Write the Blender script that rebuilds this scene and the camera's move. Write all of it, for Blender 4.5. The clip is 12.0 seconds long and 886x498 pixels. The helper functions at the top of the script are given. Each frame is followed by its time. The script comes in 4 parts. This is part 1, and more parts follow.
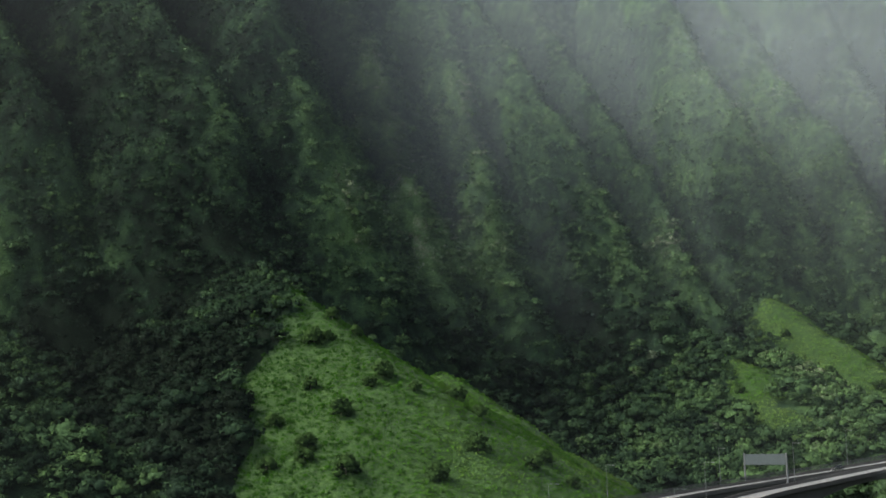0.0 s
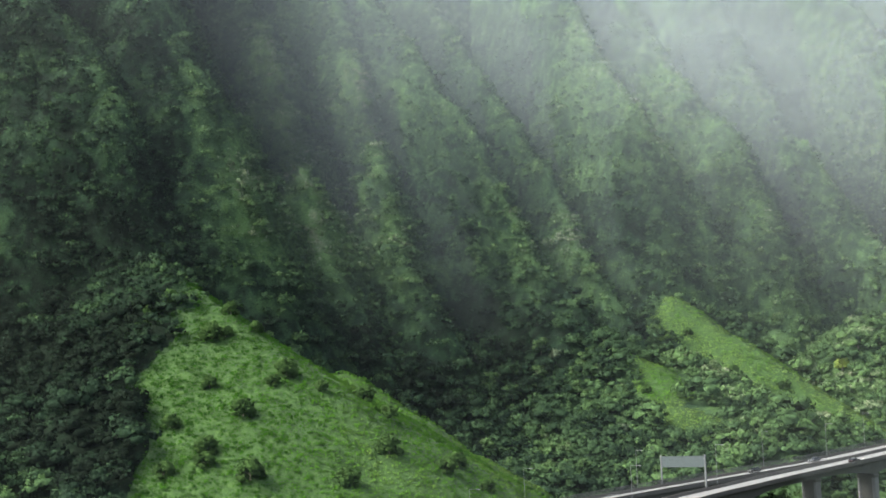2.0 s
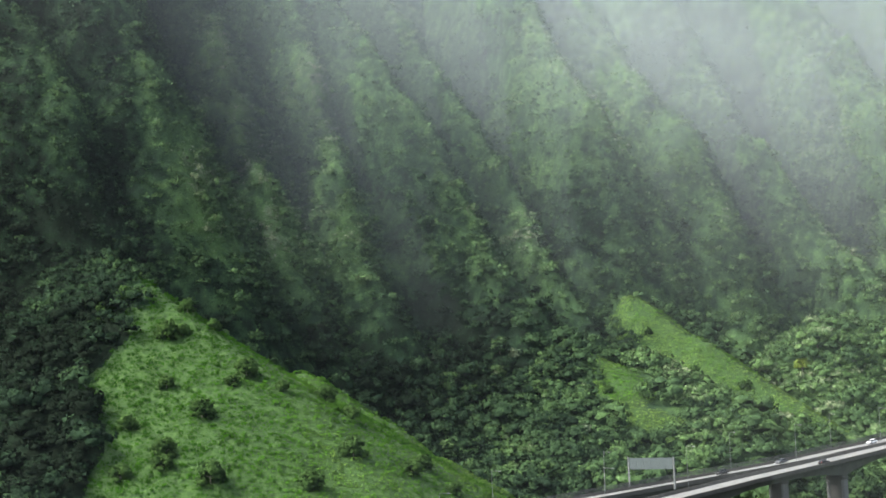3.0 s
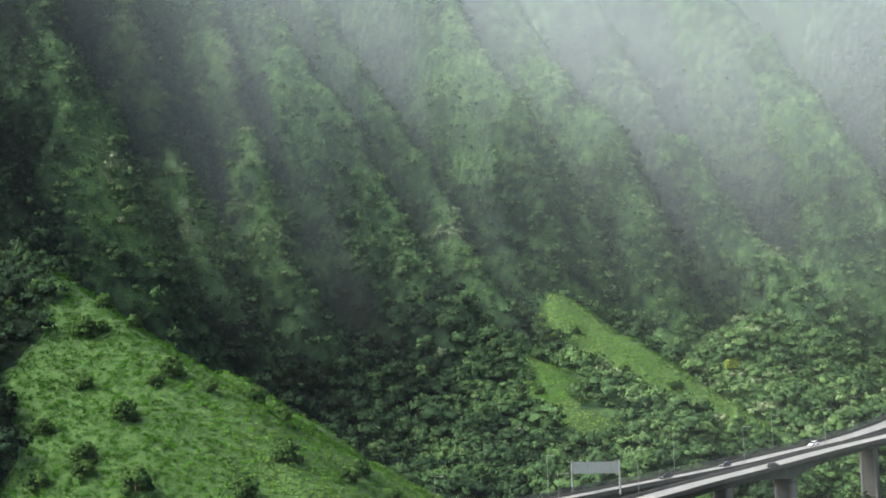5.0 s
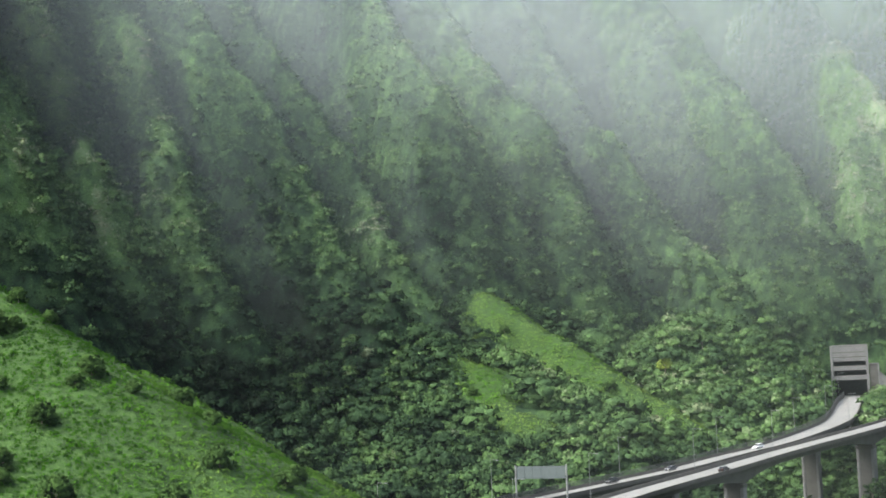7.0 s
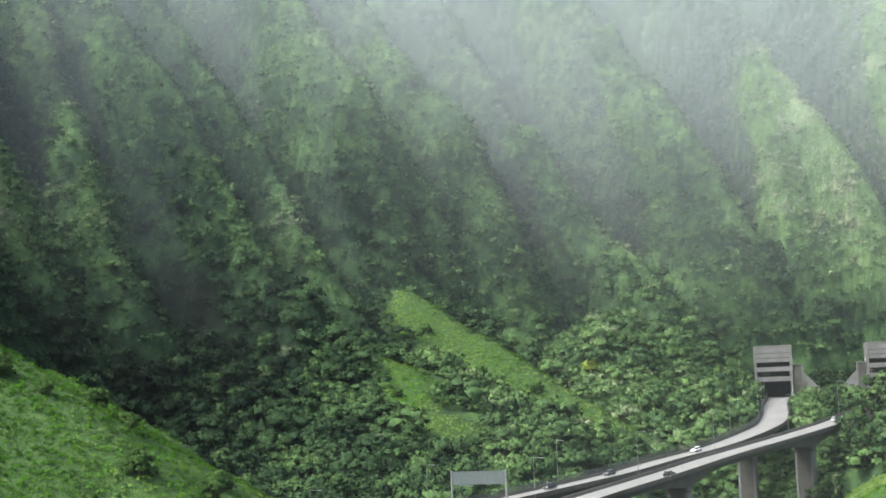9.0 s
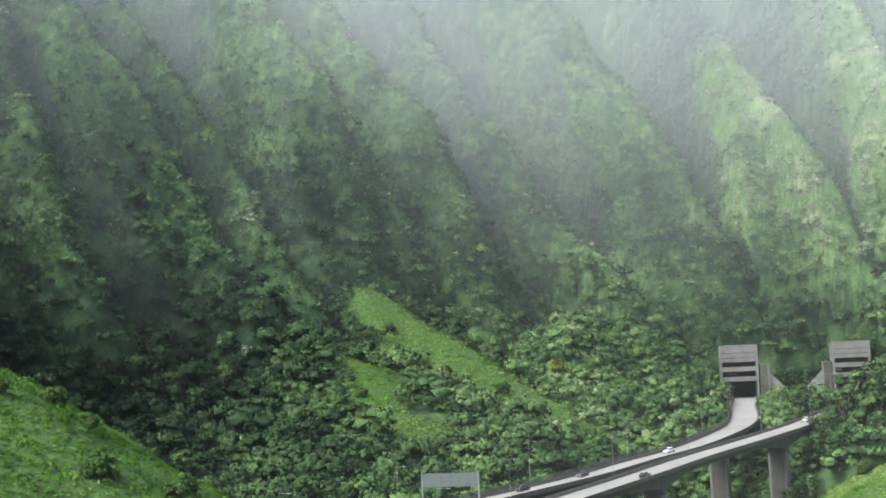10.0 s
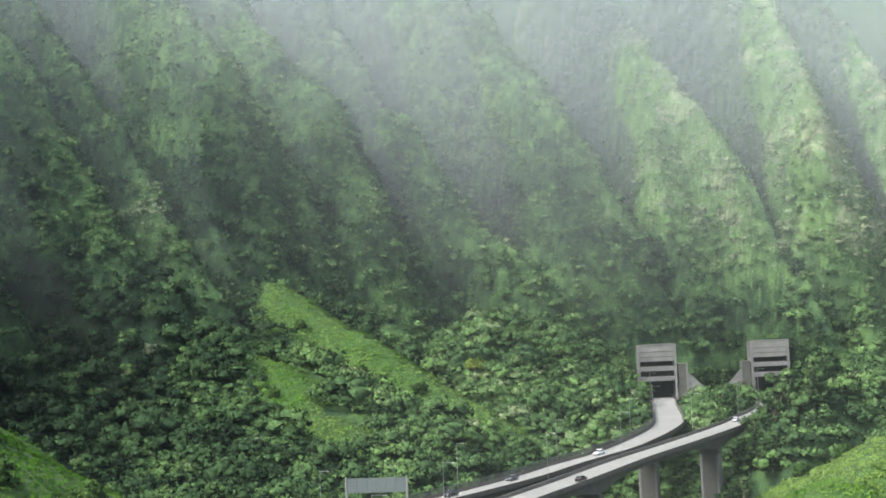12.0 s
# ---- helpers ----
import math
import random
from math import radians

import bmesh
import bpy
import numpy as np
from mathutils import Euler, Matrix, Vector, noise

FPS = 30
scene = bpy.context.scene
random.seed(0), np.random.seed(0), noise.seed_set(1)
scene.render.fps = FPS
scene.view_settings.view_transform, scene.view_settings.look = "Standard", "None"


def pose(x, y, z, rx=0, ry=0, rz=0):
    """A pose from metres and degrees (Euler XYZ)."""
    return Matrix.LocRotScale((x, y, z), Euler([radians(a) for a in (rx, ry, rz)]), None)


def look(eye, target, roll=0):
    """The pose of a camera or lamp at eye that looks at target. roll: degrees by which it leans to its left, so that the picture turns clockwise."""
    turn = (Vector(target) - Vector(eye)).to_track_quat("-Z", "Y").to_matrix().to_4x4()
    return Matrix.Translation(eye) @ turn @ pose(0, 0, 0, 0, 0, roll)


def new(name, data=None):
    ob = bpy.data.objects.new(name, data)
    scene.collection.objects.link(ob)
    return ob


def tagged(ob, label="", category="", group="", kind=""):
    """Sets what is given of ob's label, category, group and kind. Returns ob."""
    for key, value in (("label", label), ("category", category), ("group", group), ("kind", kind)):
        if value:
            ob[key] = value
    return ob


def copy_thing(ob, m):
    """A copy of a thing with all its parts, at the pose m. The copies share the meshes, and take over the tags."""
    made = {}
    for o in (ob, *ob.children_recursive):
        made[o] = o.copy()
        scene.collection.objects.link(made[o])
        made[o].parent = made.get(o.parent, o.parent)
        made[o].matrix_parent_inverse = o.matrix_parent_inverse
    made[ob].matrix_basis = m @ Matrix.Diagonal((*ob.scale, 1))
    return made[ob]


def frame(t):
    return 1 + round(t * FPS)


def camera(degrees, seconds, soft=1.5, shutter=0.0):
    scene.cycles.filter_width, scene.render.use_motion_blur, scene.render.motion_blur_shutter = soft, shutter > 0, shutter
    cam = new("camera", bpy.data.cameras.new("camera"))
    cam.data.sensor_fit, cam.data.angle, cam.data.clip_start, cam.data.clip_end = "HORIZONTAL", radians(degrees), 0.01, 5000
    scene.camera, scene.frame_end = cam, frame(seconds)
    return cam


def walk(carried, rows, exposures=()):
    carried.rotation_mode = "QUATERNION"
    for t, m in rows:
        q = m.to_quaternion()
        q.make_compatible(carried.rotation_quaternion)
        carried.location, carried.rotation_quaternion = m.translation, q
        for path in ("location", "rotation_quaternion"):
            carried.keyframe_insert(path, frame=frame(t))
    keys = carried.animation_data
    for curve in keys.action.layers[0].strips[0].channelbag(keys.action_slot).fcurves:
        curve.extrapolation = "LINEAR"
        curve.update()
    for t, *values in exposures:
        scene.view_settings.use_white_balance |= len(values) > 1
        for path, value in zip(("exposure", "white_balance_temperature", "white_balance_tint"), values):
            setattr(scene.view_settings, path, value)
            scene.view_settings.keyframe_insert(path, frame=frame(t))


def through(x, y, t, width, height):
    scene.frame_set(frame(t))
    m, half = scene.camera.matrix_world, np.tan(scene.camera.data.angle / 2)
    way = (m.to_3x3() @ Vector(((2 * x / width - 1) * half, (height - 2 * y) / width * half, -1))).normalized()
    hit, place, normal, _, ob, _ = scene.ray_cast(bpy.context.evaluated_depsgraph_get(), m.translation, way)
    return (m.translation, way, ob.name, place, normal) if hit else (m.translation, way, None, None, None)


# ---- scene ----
import itertools

cam = camera(32.0, 12.0, 1.7)
ROWS = [
    (0.0, 0.00, -0.00, 60.00, 95.493, 2.313, 0.130),
    (0.5, -1.87, 4.95, 60.03, 95.443, 2.343, -1.131),
    (1.0, -4.48, 10.52, 60.11, 95.392, 2.359, -2.372),
    (1.5, -7.40, 16.64, 60.13, 95.347, 2.349, -3.578),
    (2.0, -10.42, 22.87, 60.36, 95.307, 2.323, -4.743),
    (2.5, -13.22, 28.94, 60.56, 95.256, 2.299, -5.870),
    (3.0, -15.93, 34.62, 60.85, 95.199, 2.286, -6.981),
    (5.0, -24.35, 58.40, 61.07, 95.096, 2.317, -10.993),
    (5.5, -25.96, 64.60, 61.00, 95.090, 2.322, -11.944),
    (6.0, -27.41, 70.53, 60.97, 95.080, 2.333, -12.897),
    (6.5, -28.75, 76.53, 61.01, 95.064, 2.354, -13.852),
    (7.0, -30.04, 82.13, 60.95, 95.048, 2.376, -14.802),
    (9.0, -33.21, 106.77, 60.65, 95.000, 2.359, -18.783),
    (9.5, -33.58, 112.86, 60.39, 94.995, 2.378, -19.707),
    (10.0, -33.89, 119.21, 60.25, 94.986, 2.395, -20.622),
    (10.5, -34.04, 125.25, 60.08, 94.982, 2.411, -21.536),
    (11.0, -34.17, 131.33, 59.89, 94.980, 2.433, -22.486),
    (11.5, -33.68, 137.40, 59.67, 94.960, 2.463, -23.522),
    (12.0, -32.67, 143.14, 59.73, 94.905, 2.492, -24.624),
]
# the picture opens dark and brightens over the first second and a half
EXPOSURES = [(0.0, 1.1), (0.5, 1.72), (1.0, 1.94), (1.5, 1.98), (3.0, 2.0), (12.0, 2.0)]
walk(cam, [(t, pose(x, y, z, rx, ry, rz)) for t, x, y, z, rx, ry, rz in ROWS], EXPOSURES)

# ---- world and light: bright overcast with thin sun ----
SUN_ELEVATION, SUN_AZIMUTH = 50.0, 257.0   # degrees; azimuth from +y clockwise
world = bpy.data.worlds.new("overcast_sky")
world.use_nodes = True
scene.world = world
wn = world.node_tree.nodes
wl = world.node_tree.links
sky = wn.new("ShaderNodeTexSky")
sky.sky_type = "NISHITA"
sky.sun_disc = False
sky.sun_elevation = radians(SUN_ELEVATION)
sky.sun_rotation = radians(SUN_AZIMUTH)
sky.air_density, sky.dust_density = 1.0, 4.0
grey = wn.new("ShaderNodeHueSaturation")
grey.inputs["Saturation"].default_value = 0.6
wl.new(sky.outputs["Color"], grey.inputs["Color"])
wl.new(grey.outputs["Color"], wn["Background"].inputs["Color"])
wn["Background"].inputs["Strength"].default_value = 0.15
sun_data = bpy.data.lights.new("sun", "SUN")
sun_data.energy, sun_data.angle, sun_data.color = 2.4, radians(28), (1.0, 0.97, 0.92)
az, el = radians(SUN_AZIMUTH), radians(SUN_ELEVATION)
sun_way = Vector((math.sin(az) * math.cos(el), math.cos(az) * math.cos(el), math.sin(el)))
sun_ob = new("sun", sun_data)
sun_ob.matrix_basis = look(sun_way * 500, (0, 0, 0))

# ---- materials ----


def shader(name, rough=0.8):
    m = bpy.data.materials.new(name)
    m.use_nodes = True
    b = m.node_tree.nodes["Principled BSDF"]
    b.inputs["Roughness"].default_value = rough
    b.inputs["Specular IOR Level"].default_value = 0.25
    return m, m.node_tree.nodes, m.node_tree.links, b


def ramp(nodes, stops):
    r = nodes.new("ShaderNodeValToRGB")
    e = r.color_ramp.elements
    while len(e) < len(stops):
        e.new(0.5)
    for k, (p, c) in enumerate(stops):
        e[k].position, e[k].color = p, (*c, 1)
    return r


def noise_node(nodes, links, scale, detail=4.0, rough=0.55, coords="Object", stretch=(1, 1, 1)):
    t = nodes.new("ShaderNodeTexCoord")
    mp = nodes.new("ShaderNodeMapping")
    mp.inputs["Scale"].default_value = stretch
    n = nodes.new("ShaderNodeTexNoise")
    n.inputs["Scale"].default_value, n.inputs["Detail"].default_value = scale, detail
    n.inputs["Roughness"].default_value = rough
    links.new(t.outputs[coords], mp.inputs["Vector"])
    links.new(mp.outputs["Vector"], n.inputs["Vector"])
    return n


def leaf_material(name, stops, spread=0.08, through=0.25, per_tree=0.0, speckle=0.12):
    """Foliage: crown colour from the attribute 'tint', varied leaf clump by leaf clump."""
    m, nd, lk, b = shader(name, 0.9)
    b.inputs["Specular IOR Level"].default_value = 0.02
    at = nd.new("ShaderNodeAttribute")
    at.attribute_name = "tint"
    r = ramp(nd, stops)
    own = nd.new("ShaderNodeObjectInfo")
    shift = nd.new("ShaderNodeMapRange")
    shift.inputs["To Min"].default_value, shift.inputs["To Max"].default_value = -per_tree, per_tree
    lk.new(own.outputs["Random"], shift.inputs["Value"])
    sm = nd.new("ShaderNodeMath")
    lk.new(at.outputs["Fac"], sm.inputs[0])
    lk.new(shift.outputs["Result"], sm.inputs[1])
    lk.new(sm.outputs[0], r.inputs["Fac"])
    geo = nd.new("ShaderNodeNewGeometry")
    mr = nd.new("ShaderNodeMapRange")
    mr.inputs["To Min"].default_value, mr.inputs["To Max"].default_value = 1 - spread, 1 + spread
    lk.new(geo.outputs["Random Per Island"], mr.inputs["Value"])
    speck = nd.new("ShaderNodeTexNoise")
    speck.inputs["Scale"].default_value, speck.inputs["Detail"].default_value = 2.2, 3
    lk.new(geo.outputs["Position"], speck.inputs["Vector"])
    sr = nd.new("ShaderNodeMapRange")
    sr.inputs["From Min"].default_value, sr.inputs["From Max"].default_value = 0.3, 0.7
    sr.inputs["To Min"].default_value, sr.inputs["To Max"].default_value = 1 - speckle, 1 + speckle
    lk.new(speck.outputs["Fac"], sr.inputs["Value"])
    both = nd.new("ShaderNodeMath")
    both.operation = "MULTIPLY"
    lk.new(mr.outputs["Result"], both.inputs[0])
    lk.new(sr.outputs["Result"], both.inputs[1])
    mul = nd.new("ShaderNodeVectorMath")
    mul.operation = "SCALE"
    lk.new(r.outputs["Color"], mul.inputs[0])
    lk.new(both.outputs[0], mul.inputs["Scale"])
    lk.new(mul.outputs["Vector"], b.inputs["Base Color"])
    rnd = nd.new("ShaderNodeAttribute")
    rnd.attribute_name = "soft"
    vt = nd.new("ShaderNodeVectorTransform")
    vt.vector_type, vt.convert_from, vt.convert_to = "NORMAL", "OBJECT", "WORLD"
    lk.new(rnd.outputs["Vector"], vt.inputs[0])
    lk.new(vt.outputs[0], b.inputs["Normal"])
    tr = nd.new("ShaderNodeBsdfTranslucent")
    lk.new(vt.outputs[0], tr.inputs["Normal"])
    lk.new(mul.outputs["Vector"], tr.inputs["Color"])
    mix = nd.new("ShaderNodeMixShader")
    mix.inputs[0].default_value = through
    lk.new(b.outputs[0], mix.inputs[1])
    lk.new(tr.outputs[0], mix.inputs[2])
    lk.new(mix.outputs[0], nd["Material Output"].inputs["Surface"])
    return m


def mottled(name, c1, c2, scale, rough=0.85, bump=0.0, bump_scale=None, stretch=(1, 1, 1), coords="Object"):
    """Two colours mixed by broad and fine noise, with fine relief."""
    m, nd, lk, b = shader(name, rough)
    n1 = noise_node(nd, lk, scale, 6, 0.6, coords, stretch)
    n2 = noise_node(nd, lk, scale * 9, 4, 0.6, coords, stretch)
    add = nd.new("ShaderNodeMath")
    add.operation = "MULTIPLY_ADD"
    add.inputs[1].default_value, add.inputs[2].default_value = 0.45, 0.0
    lk.new(n2.outputs["Fac"], add.inputs[0])
    a2 = nd.new("ShaderNodeMath")
    a2.operation = "MULTIPLY_ADD"
    a2.inputs[1].default_value = 0.55
    lk.new(n1.outputs["Fac"], a2.inputs[0])
    lk.new(add.outputs[0], a2.inputs[2])
    r = ramp(nd, [(0.3, c1), (0.7, c2)])
    lk.new(a2.outputs[0], r.inputs["Fac"])
    lk.new(r.outputs["Color"], b.inputs["Base Color"])
    if bump:
        n3 = noise_node(nd, lk, bump_scale or scale * 12, 5, 0.6, coords)
        bp = nd.new("ShaderNodeBump")
        bp.inputs["Strength"].default_value = bump
        lk.new(n3.outputs["Fac"], bp.inputs["Height"])
        lk.new(bp.outputs["Normal"], b.inputs["Normal"])
    return m


def plain(name, colour, rough=0.6, metal=0.0):
    m, nd, lk, b = shader(name, rough)
    b.inputs["Base Color"].default_value = (*colour, 1)
    b.inputs["Metallic"].default_value = metal
    return m


FOREST_STOPS = [(0.0, (0.006, 0.010, 0.006)), (0.2, (0.012, 0.024, 0.013)), (0.5, (0.034, 0.064, 0.0255)), (0.70, (0.057, 0.104, 0.033)), (0.83, (0.084, 0.122, 0.060)), (0.93, (0.114, 0.142, 0.076)), (1.0, (0.155, 0.180, 0.108))]
GRASS_STOPS = [(0.0, (0.010, 0.034, 0.003)), (0.5, (0.025, 0.076, 0.006)), (0.8, (0.048, 0.116, 0.013)), (1.0, (0.094, 0.150, 0.036))]
leaf_mat = leaf_material("leaf_canopy", FOREST_STOPS)
fern_mat = leaf_material("fern_and_scrub", FOREST_STOPS, 0.0, 0.1, 0.0, 0.45)
tree_leaf_mat = leaf_material("tree_leaf", FOREST_STOPS, 0.08, 0.25, 0.16, 0.3)
shrub_leaf_mat = leaf_material("shrub_leaf", [(0.0, (0.014, 0.032, 0.010)), (1.0, (0.050, 0.094, 0.024))], 0.15, 0.25, 0.1)
pale_leaf_mat = leaf_material("pale_leaf", [(0.0, (0.06, 0.09, 0.05)), (1.0, (0.17, 0.21, 0.13))], 0.15, 0.25, 0.2)
yellow_leaf_mat = leaf_material("yellow_leaf", [(0.0, (0.07, 0.12, 0.02)), (1.0, (0.17, 0.21, 0.045))], 0.15, 0.25, 0.1)
grass_mat = leaf_material("grass_blades", GRASS_STOPS, 0.16, 0.3)
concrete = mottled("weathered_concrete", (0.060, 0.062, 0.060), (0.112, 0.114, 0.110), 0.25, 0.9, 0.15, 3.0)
# darker copy for girders and pier faces, their shade put into the colour
dark_concrete = mottled("shaded_concrete", (0.028, 0.029, 0.025), (0.060, 0.060, 0.053), 0.3, 0.9, 0.15, 3.0)
# brown weathering, darkened further for the shadow between the decks
stained_shaded = mottled("stained_shaded_parapet_concrete", (0.032, 0.030, 0.026), (0.066, 0.062, 0.055), 0.35, 0.9, 0.1, 3.0)
road_mat = mottled("pale_road_concrete", (0.092, 0.094, 0.090), (0.134, 0.136, 0.130), 0.12, 0.85, 0.05, 6.0)
# darkness of the tunnel put into a near-black colour
void_mat = plain("bore_darkness_black", (0.012, 0.012, 0.012), 0.9)
steel = mottled("galvanised_steel", (0.08, 0.087, 0.085), (0.13, 0.138, 0.135), 1.5, 0.5)
shade_band_mat = mottled("shade_band_dark", (0.028, 0.029, 0.027), (0.055, 0.056, 0.052), 1.2, 0.7)
sign_back = mottled("sign_back_sheet", (0.034, 0.047, 0.047), (0.054, 0.067, 0.067), 0.8, 0.6)
bark = mottled("bark", (0.07, 0.06, 0.045), (0.18, 0.16, 0.13), 2.0, 0.9)

# ---- roads in plan: centre lines with heights ----
def smooth_line(points, step=3.0):
    p = np.array(points, float)
    q = np.concatenate([[2 * p[0] - p[1]], p, [2 * p[-1] - p[-2]]])
    out = []
    for k in range(len(p) - 1):
        a, b, c, d = q[k:k + 4]
        n = max(2, int(np.linalg.norm(c - b) / step))
        t = np.linspace(0, 1, n, endpoint=False)[:, None]
        out.append(0.5 * (2 * b + (c - a) * t + (2 * a - 5 * b + 4 * c - d) * t ** 2 + (3 * b - a - 3 * c + d) * t ** 3))
    return np.concatenate(out + [p[-1:]])


FAR_ROAD = smooth_line([(16, 250, 22), (20, 320, 25), (33, 385, 28.5), (58, 424, 30), (91, 449, 31.9), (135, 473.5, 35.0), (159, 488.6, 37.2), (184, 502.5, 39.7), (219, 536, 43), (244.2, 572.5, 45), (273.8, 621, 47.5), (303, 667, 49.3), (320, 700, 49.6)])
NEAR_ROAD = smooth_line([(46, 250, 24), (52, 330, 27.5), (70, 385, 31), (100, 418, 33.3), (137, 446.5, 36.3), (165.5, 469, 38.6), (192, 487, 40.8), (223, 510, 43.2), (241, 525, 44.7), (272, 556, 46.5), (306, 600, 48), (334, 638, 49), (348, 660, 49.3), (362, 692, 49.6)])
ALL_ROAD = np.concatenate([FAR_ROAD, NEAR_ROAD])
ROAD_CUT = np.array([p for p in np.concatenate([FAR_ROAD[::3], NEAR_ROAD[::3]]) if 530 < p[1] < 664])

# ---- terrain ----
rng = np.random.default_rng(7)


def lattice(x, y, seed):
    """Smooth value noise in -1..1."""
    ix, iy = np.floor(x).astype(np.int64), np.floor(y).astype(np.int64)
    fx, fy = x - ix, y - iy
    fx, fy = fx * fx * (3 - 2 * fx), fy * fy * (3 - 2 * fy)

    def h(a, b):
        v = np.sin(a * 127.1 + b * 311.7 + seed * 74.7) * 43758.5453
        return (v - np.floor(v)) * 2 - 1
    return (h(ix, iy) * (1 - fx) + h(ix + 1, iy) * fx) * (1 - fy) + (h(ix, iy + 1) * (1 - fx) + h(ix + 1, iy + 1) * fx) * fy


def fractal(x, y, size, seed, octaves=4):
    out, amp = 0.0, 1.0
    for k in range(octaves):
        out = out + amp * lattice(x / size, y / size, seed + k * 13)
        size, amp = size / 2.1, amp * 0.5
    return out


FOOT_X = [-900, -260, -150, -65, 0, 50, 100, 150, 200, 300, 370, 450, 900]
FOOT_Y = [270, 450, 498, 558, 607, 649, 680, 702, 717, 735, 739, 747, 790]
RISE_D = [-2500, -700, -355, -225, -155, -105, -65, -20, 0, 55, 105, 200, 400, 1500]
RISE_Z = [-40, -10, 3, 13, 20, 38, 61, 80, 90, 114, 176, 350, 600, 640]

# crest lines of the spurs, with the slope of their flanks and the roundness of the crest
SPURS = {
    "left_ridge": ([(-75, 620, 240), (-64, 589, 207), (-53, 575, 185), (-46, 558, 156), (-38, 556, 129), (-22, 536, 90)], 1.6, 3),
    "west_ridge": ([(-125, 600, 240), (-104, 568, 203), (-86, 556, 188), (-76, 542, 161), (-71, 533, 130), (-65, 523, 106)], 1.7, 4),
    "far_west_ridge": ([(-175, 570, 230), (-140, 535, 170), (-120, 510, 110)], 1.5, 5),
    "fluted_a": ([(-35, 680, 232), (-20, 646, 189), (-10, 610, 140), (-4, 584, 106), (14, 560, 74)], 1.6, 4),
    "fluted_a_low": ([(18, 640, 150), (22, 615, 118), (34, 590, 86)], 1.5, 4),
    "fluted_b": ([(25, 720, 234), (40, 693, 203), (57, 671, 173), (68, 655, 140), (82, 632, 106), (92, 614, 90), (99, 598, 72)], 1.5, 5),
    "fluted_c": ([(66, 738, 215), (82, 705, 181), (93, 690, 157), (99, 672, 130), (106, 652, 106), (116, 625, 80)], 1.9, 4),
    "fluted_d": ([(128, 742, 219), (138, 702, 183), (148, 696, 169), (156, 694, 151), (160, 684, 123), (158, 666, 92)], 1.6, 4),
    "fluted_e": ([(214, 819, 246), (215, 787, 217), (218, 762, 191), (226, 745, 173), (240, 731, 148), (251, 717, 124), (264, 686, 94)], 1.5, 4),
    "fluted_e_front": ([(176, 750, 200), (187, 725, 176), (193, 703, 141), (194, 690, 113), (193, 672, 86)], 1.5, 5),
    "fluted_f": ([(287, 810, 250), (299, 777, 213), (308, 743, 176), (315, 722, 146), (317, 700, 110), (316, 684, 82)], 1.5, 4),
    "fluted_g": ([(374, 810, 246), (370, 773, 217), (368, 743, 193), (372, 712, 162), (368, 695, 143), (369, 673, 115), (371, 652, 80)], 1.8, 3),
    "fluted_h": ([(440, 770, 250), (423, 720, 193), (417, 699, 165), (412, 690, 143), (405, 677, 109), (400, 655, 82)], 1.7, 3),
    "fluted_i": ([(490, 780, 250), (477, 720, 182), (460, 681, 117), (439, 646, 66)], 1.6, 4),
}
for crest_, k_, r_ in SPURS.values():   # every spur runs on up into the cloud
    (xa, ya, za), (xb, yb, zb) = crest_[:2]
    f_ = 80 / math.hypot(xa - xb, ya - yb)
    crest_.insert(0, (xa + (xa - xb) * f_, ya + (ya - yb) * f_, za + 92))
KNOLLS = {
    "near_hill": ([(-66, 512, 104), (-44, 472, 92.5), (-30, 456, 82), (1, 442, 59), (30, 425, 38), (46, 414, 22)], 0.66, 1.5),
    "near_hill_back": ([(-0.8, 515, 70.2), (10.6, 500, 60.3), (18.7, 489, 53.5), (24.3, 480, 47.3), (30.7, 468, 39.3)], 0.9, 2),
    "far_hill": ([(132, 668, 98), (140, 649, 94.5), (158, 619, 75), (179, 590, 53), (196, 570, 38)], 0.78, 1),
    "far_hill_lobe": ([(106, 588, 72), (113.6, 575, 67.5), (123.6, 562, 57), (134, 546, 44), (142, 532, 33)], 0.55, 2),
    "left_knoll": ([(-190, 440, 80), (-120, 400, 58), (-75, 372, 32)], 0.7, 10),
    "right_knoll": ([(385, 650, 62), (340, 590, 58), (296, 530, 53), (262, 507, 49), (246, 503, 46), (234, 494, 40), (224, 478, 28)], 1.2, 4),
    "island": ([(300, 640, 48), (272, 590, 47), (256, 556, 44)], 0.5, 10),
    "right_meadow": ([(330, 470, 50), (240, 462, 40), (206, 440, 32)], 0.5, 6),
    "valley_knoll": ([(225, 660, 80), (216, 640, 72), (205, 610, 54), (215, 580, 40)], 0.6, 12),
}


def tent(x, y, crest, k, r):
    """A ridge with equal flanks under a crest line."""
    best = np.full(x.shape, -1e9)
    for (x0, y0, z0), (x1, y1, z1) in zip(crest[:-1], crest[1:]):
        dx, dy = x1 - x0, y1 - y0
        s = np.clip(((x - x0) * dx + (y - y0) * dy) / (dx * dx + dy * dy), 0, 1)
        d = np.hypot(x - x0 - s * dx, y - y0 - s * dy)
        best = np.maximum(best, z0 + s * (z1 - z0) - k * (np.sqrt(d * d + r * r) - r))
    return best


FACETED = ("fluted_d", "fluted_e", "fluted_f", "fluted_g", "fluted_h", "fluted_i")   # broad faces that break off to the west


OPEN_EAST = ("left_ridge", "west_ridge", "fluted_a")   # spurs whose eastern side falls less steeply


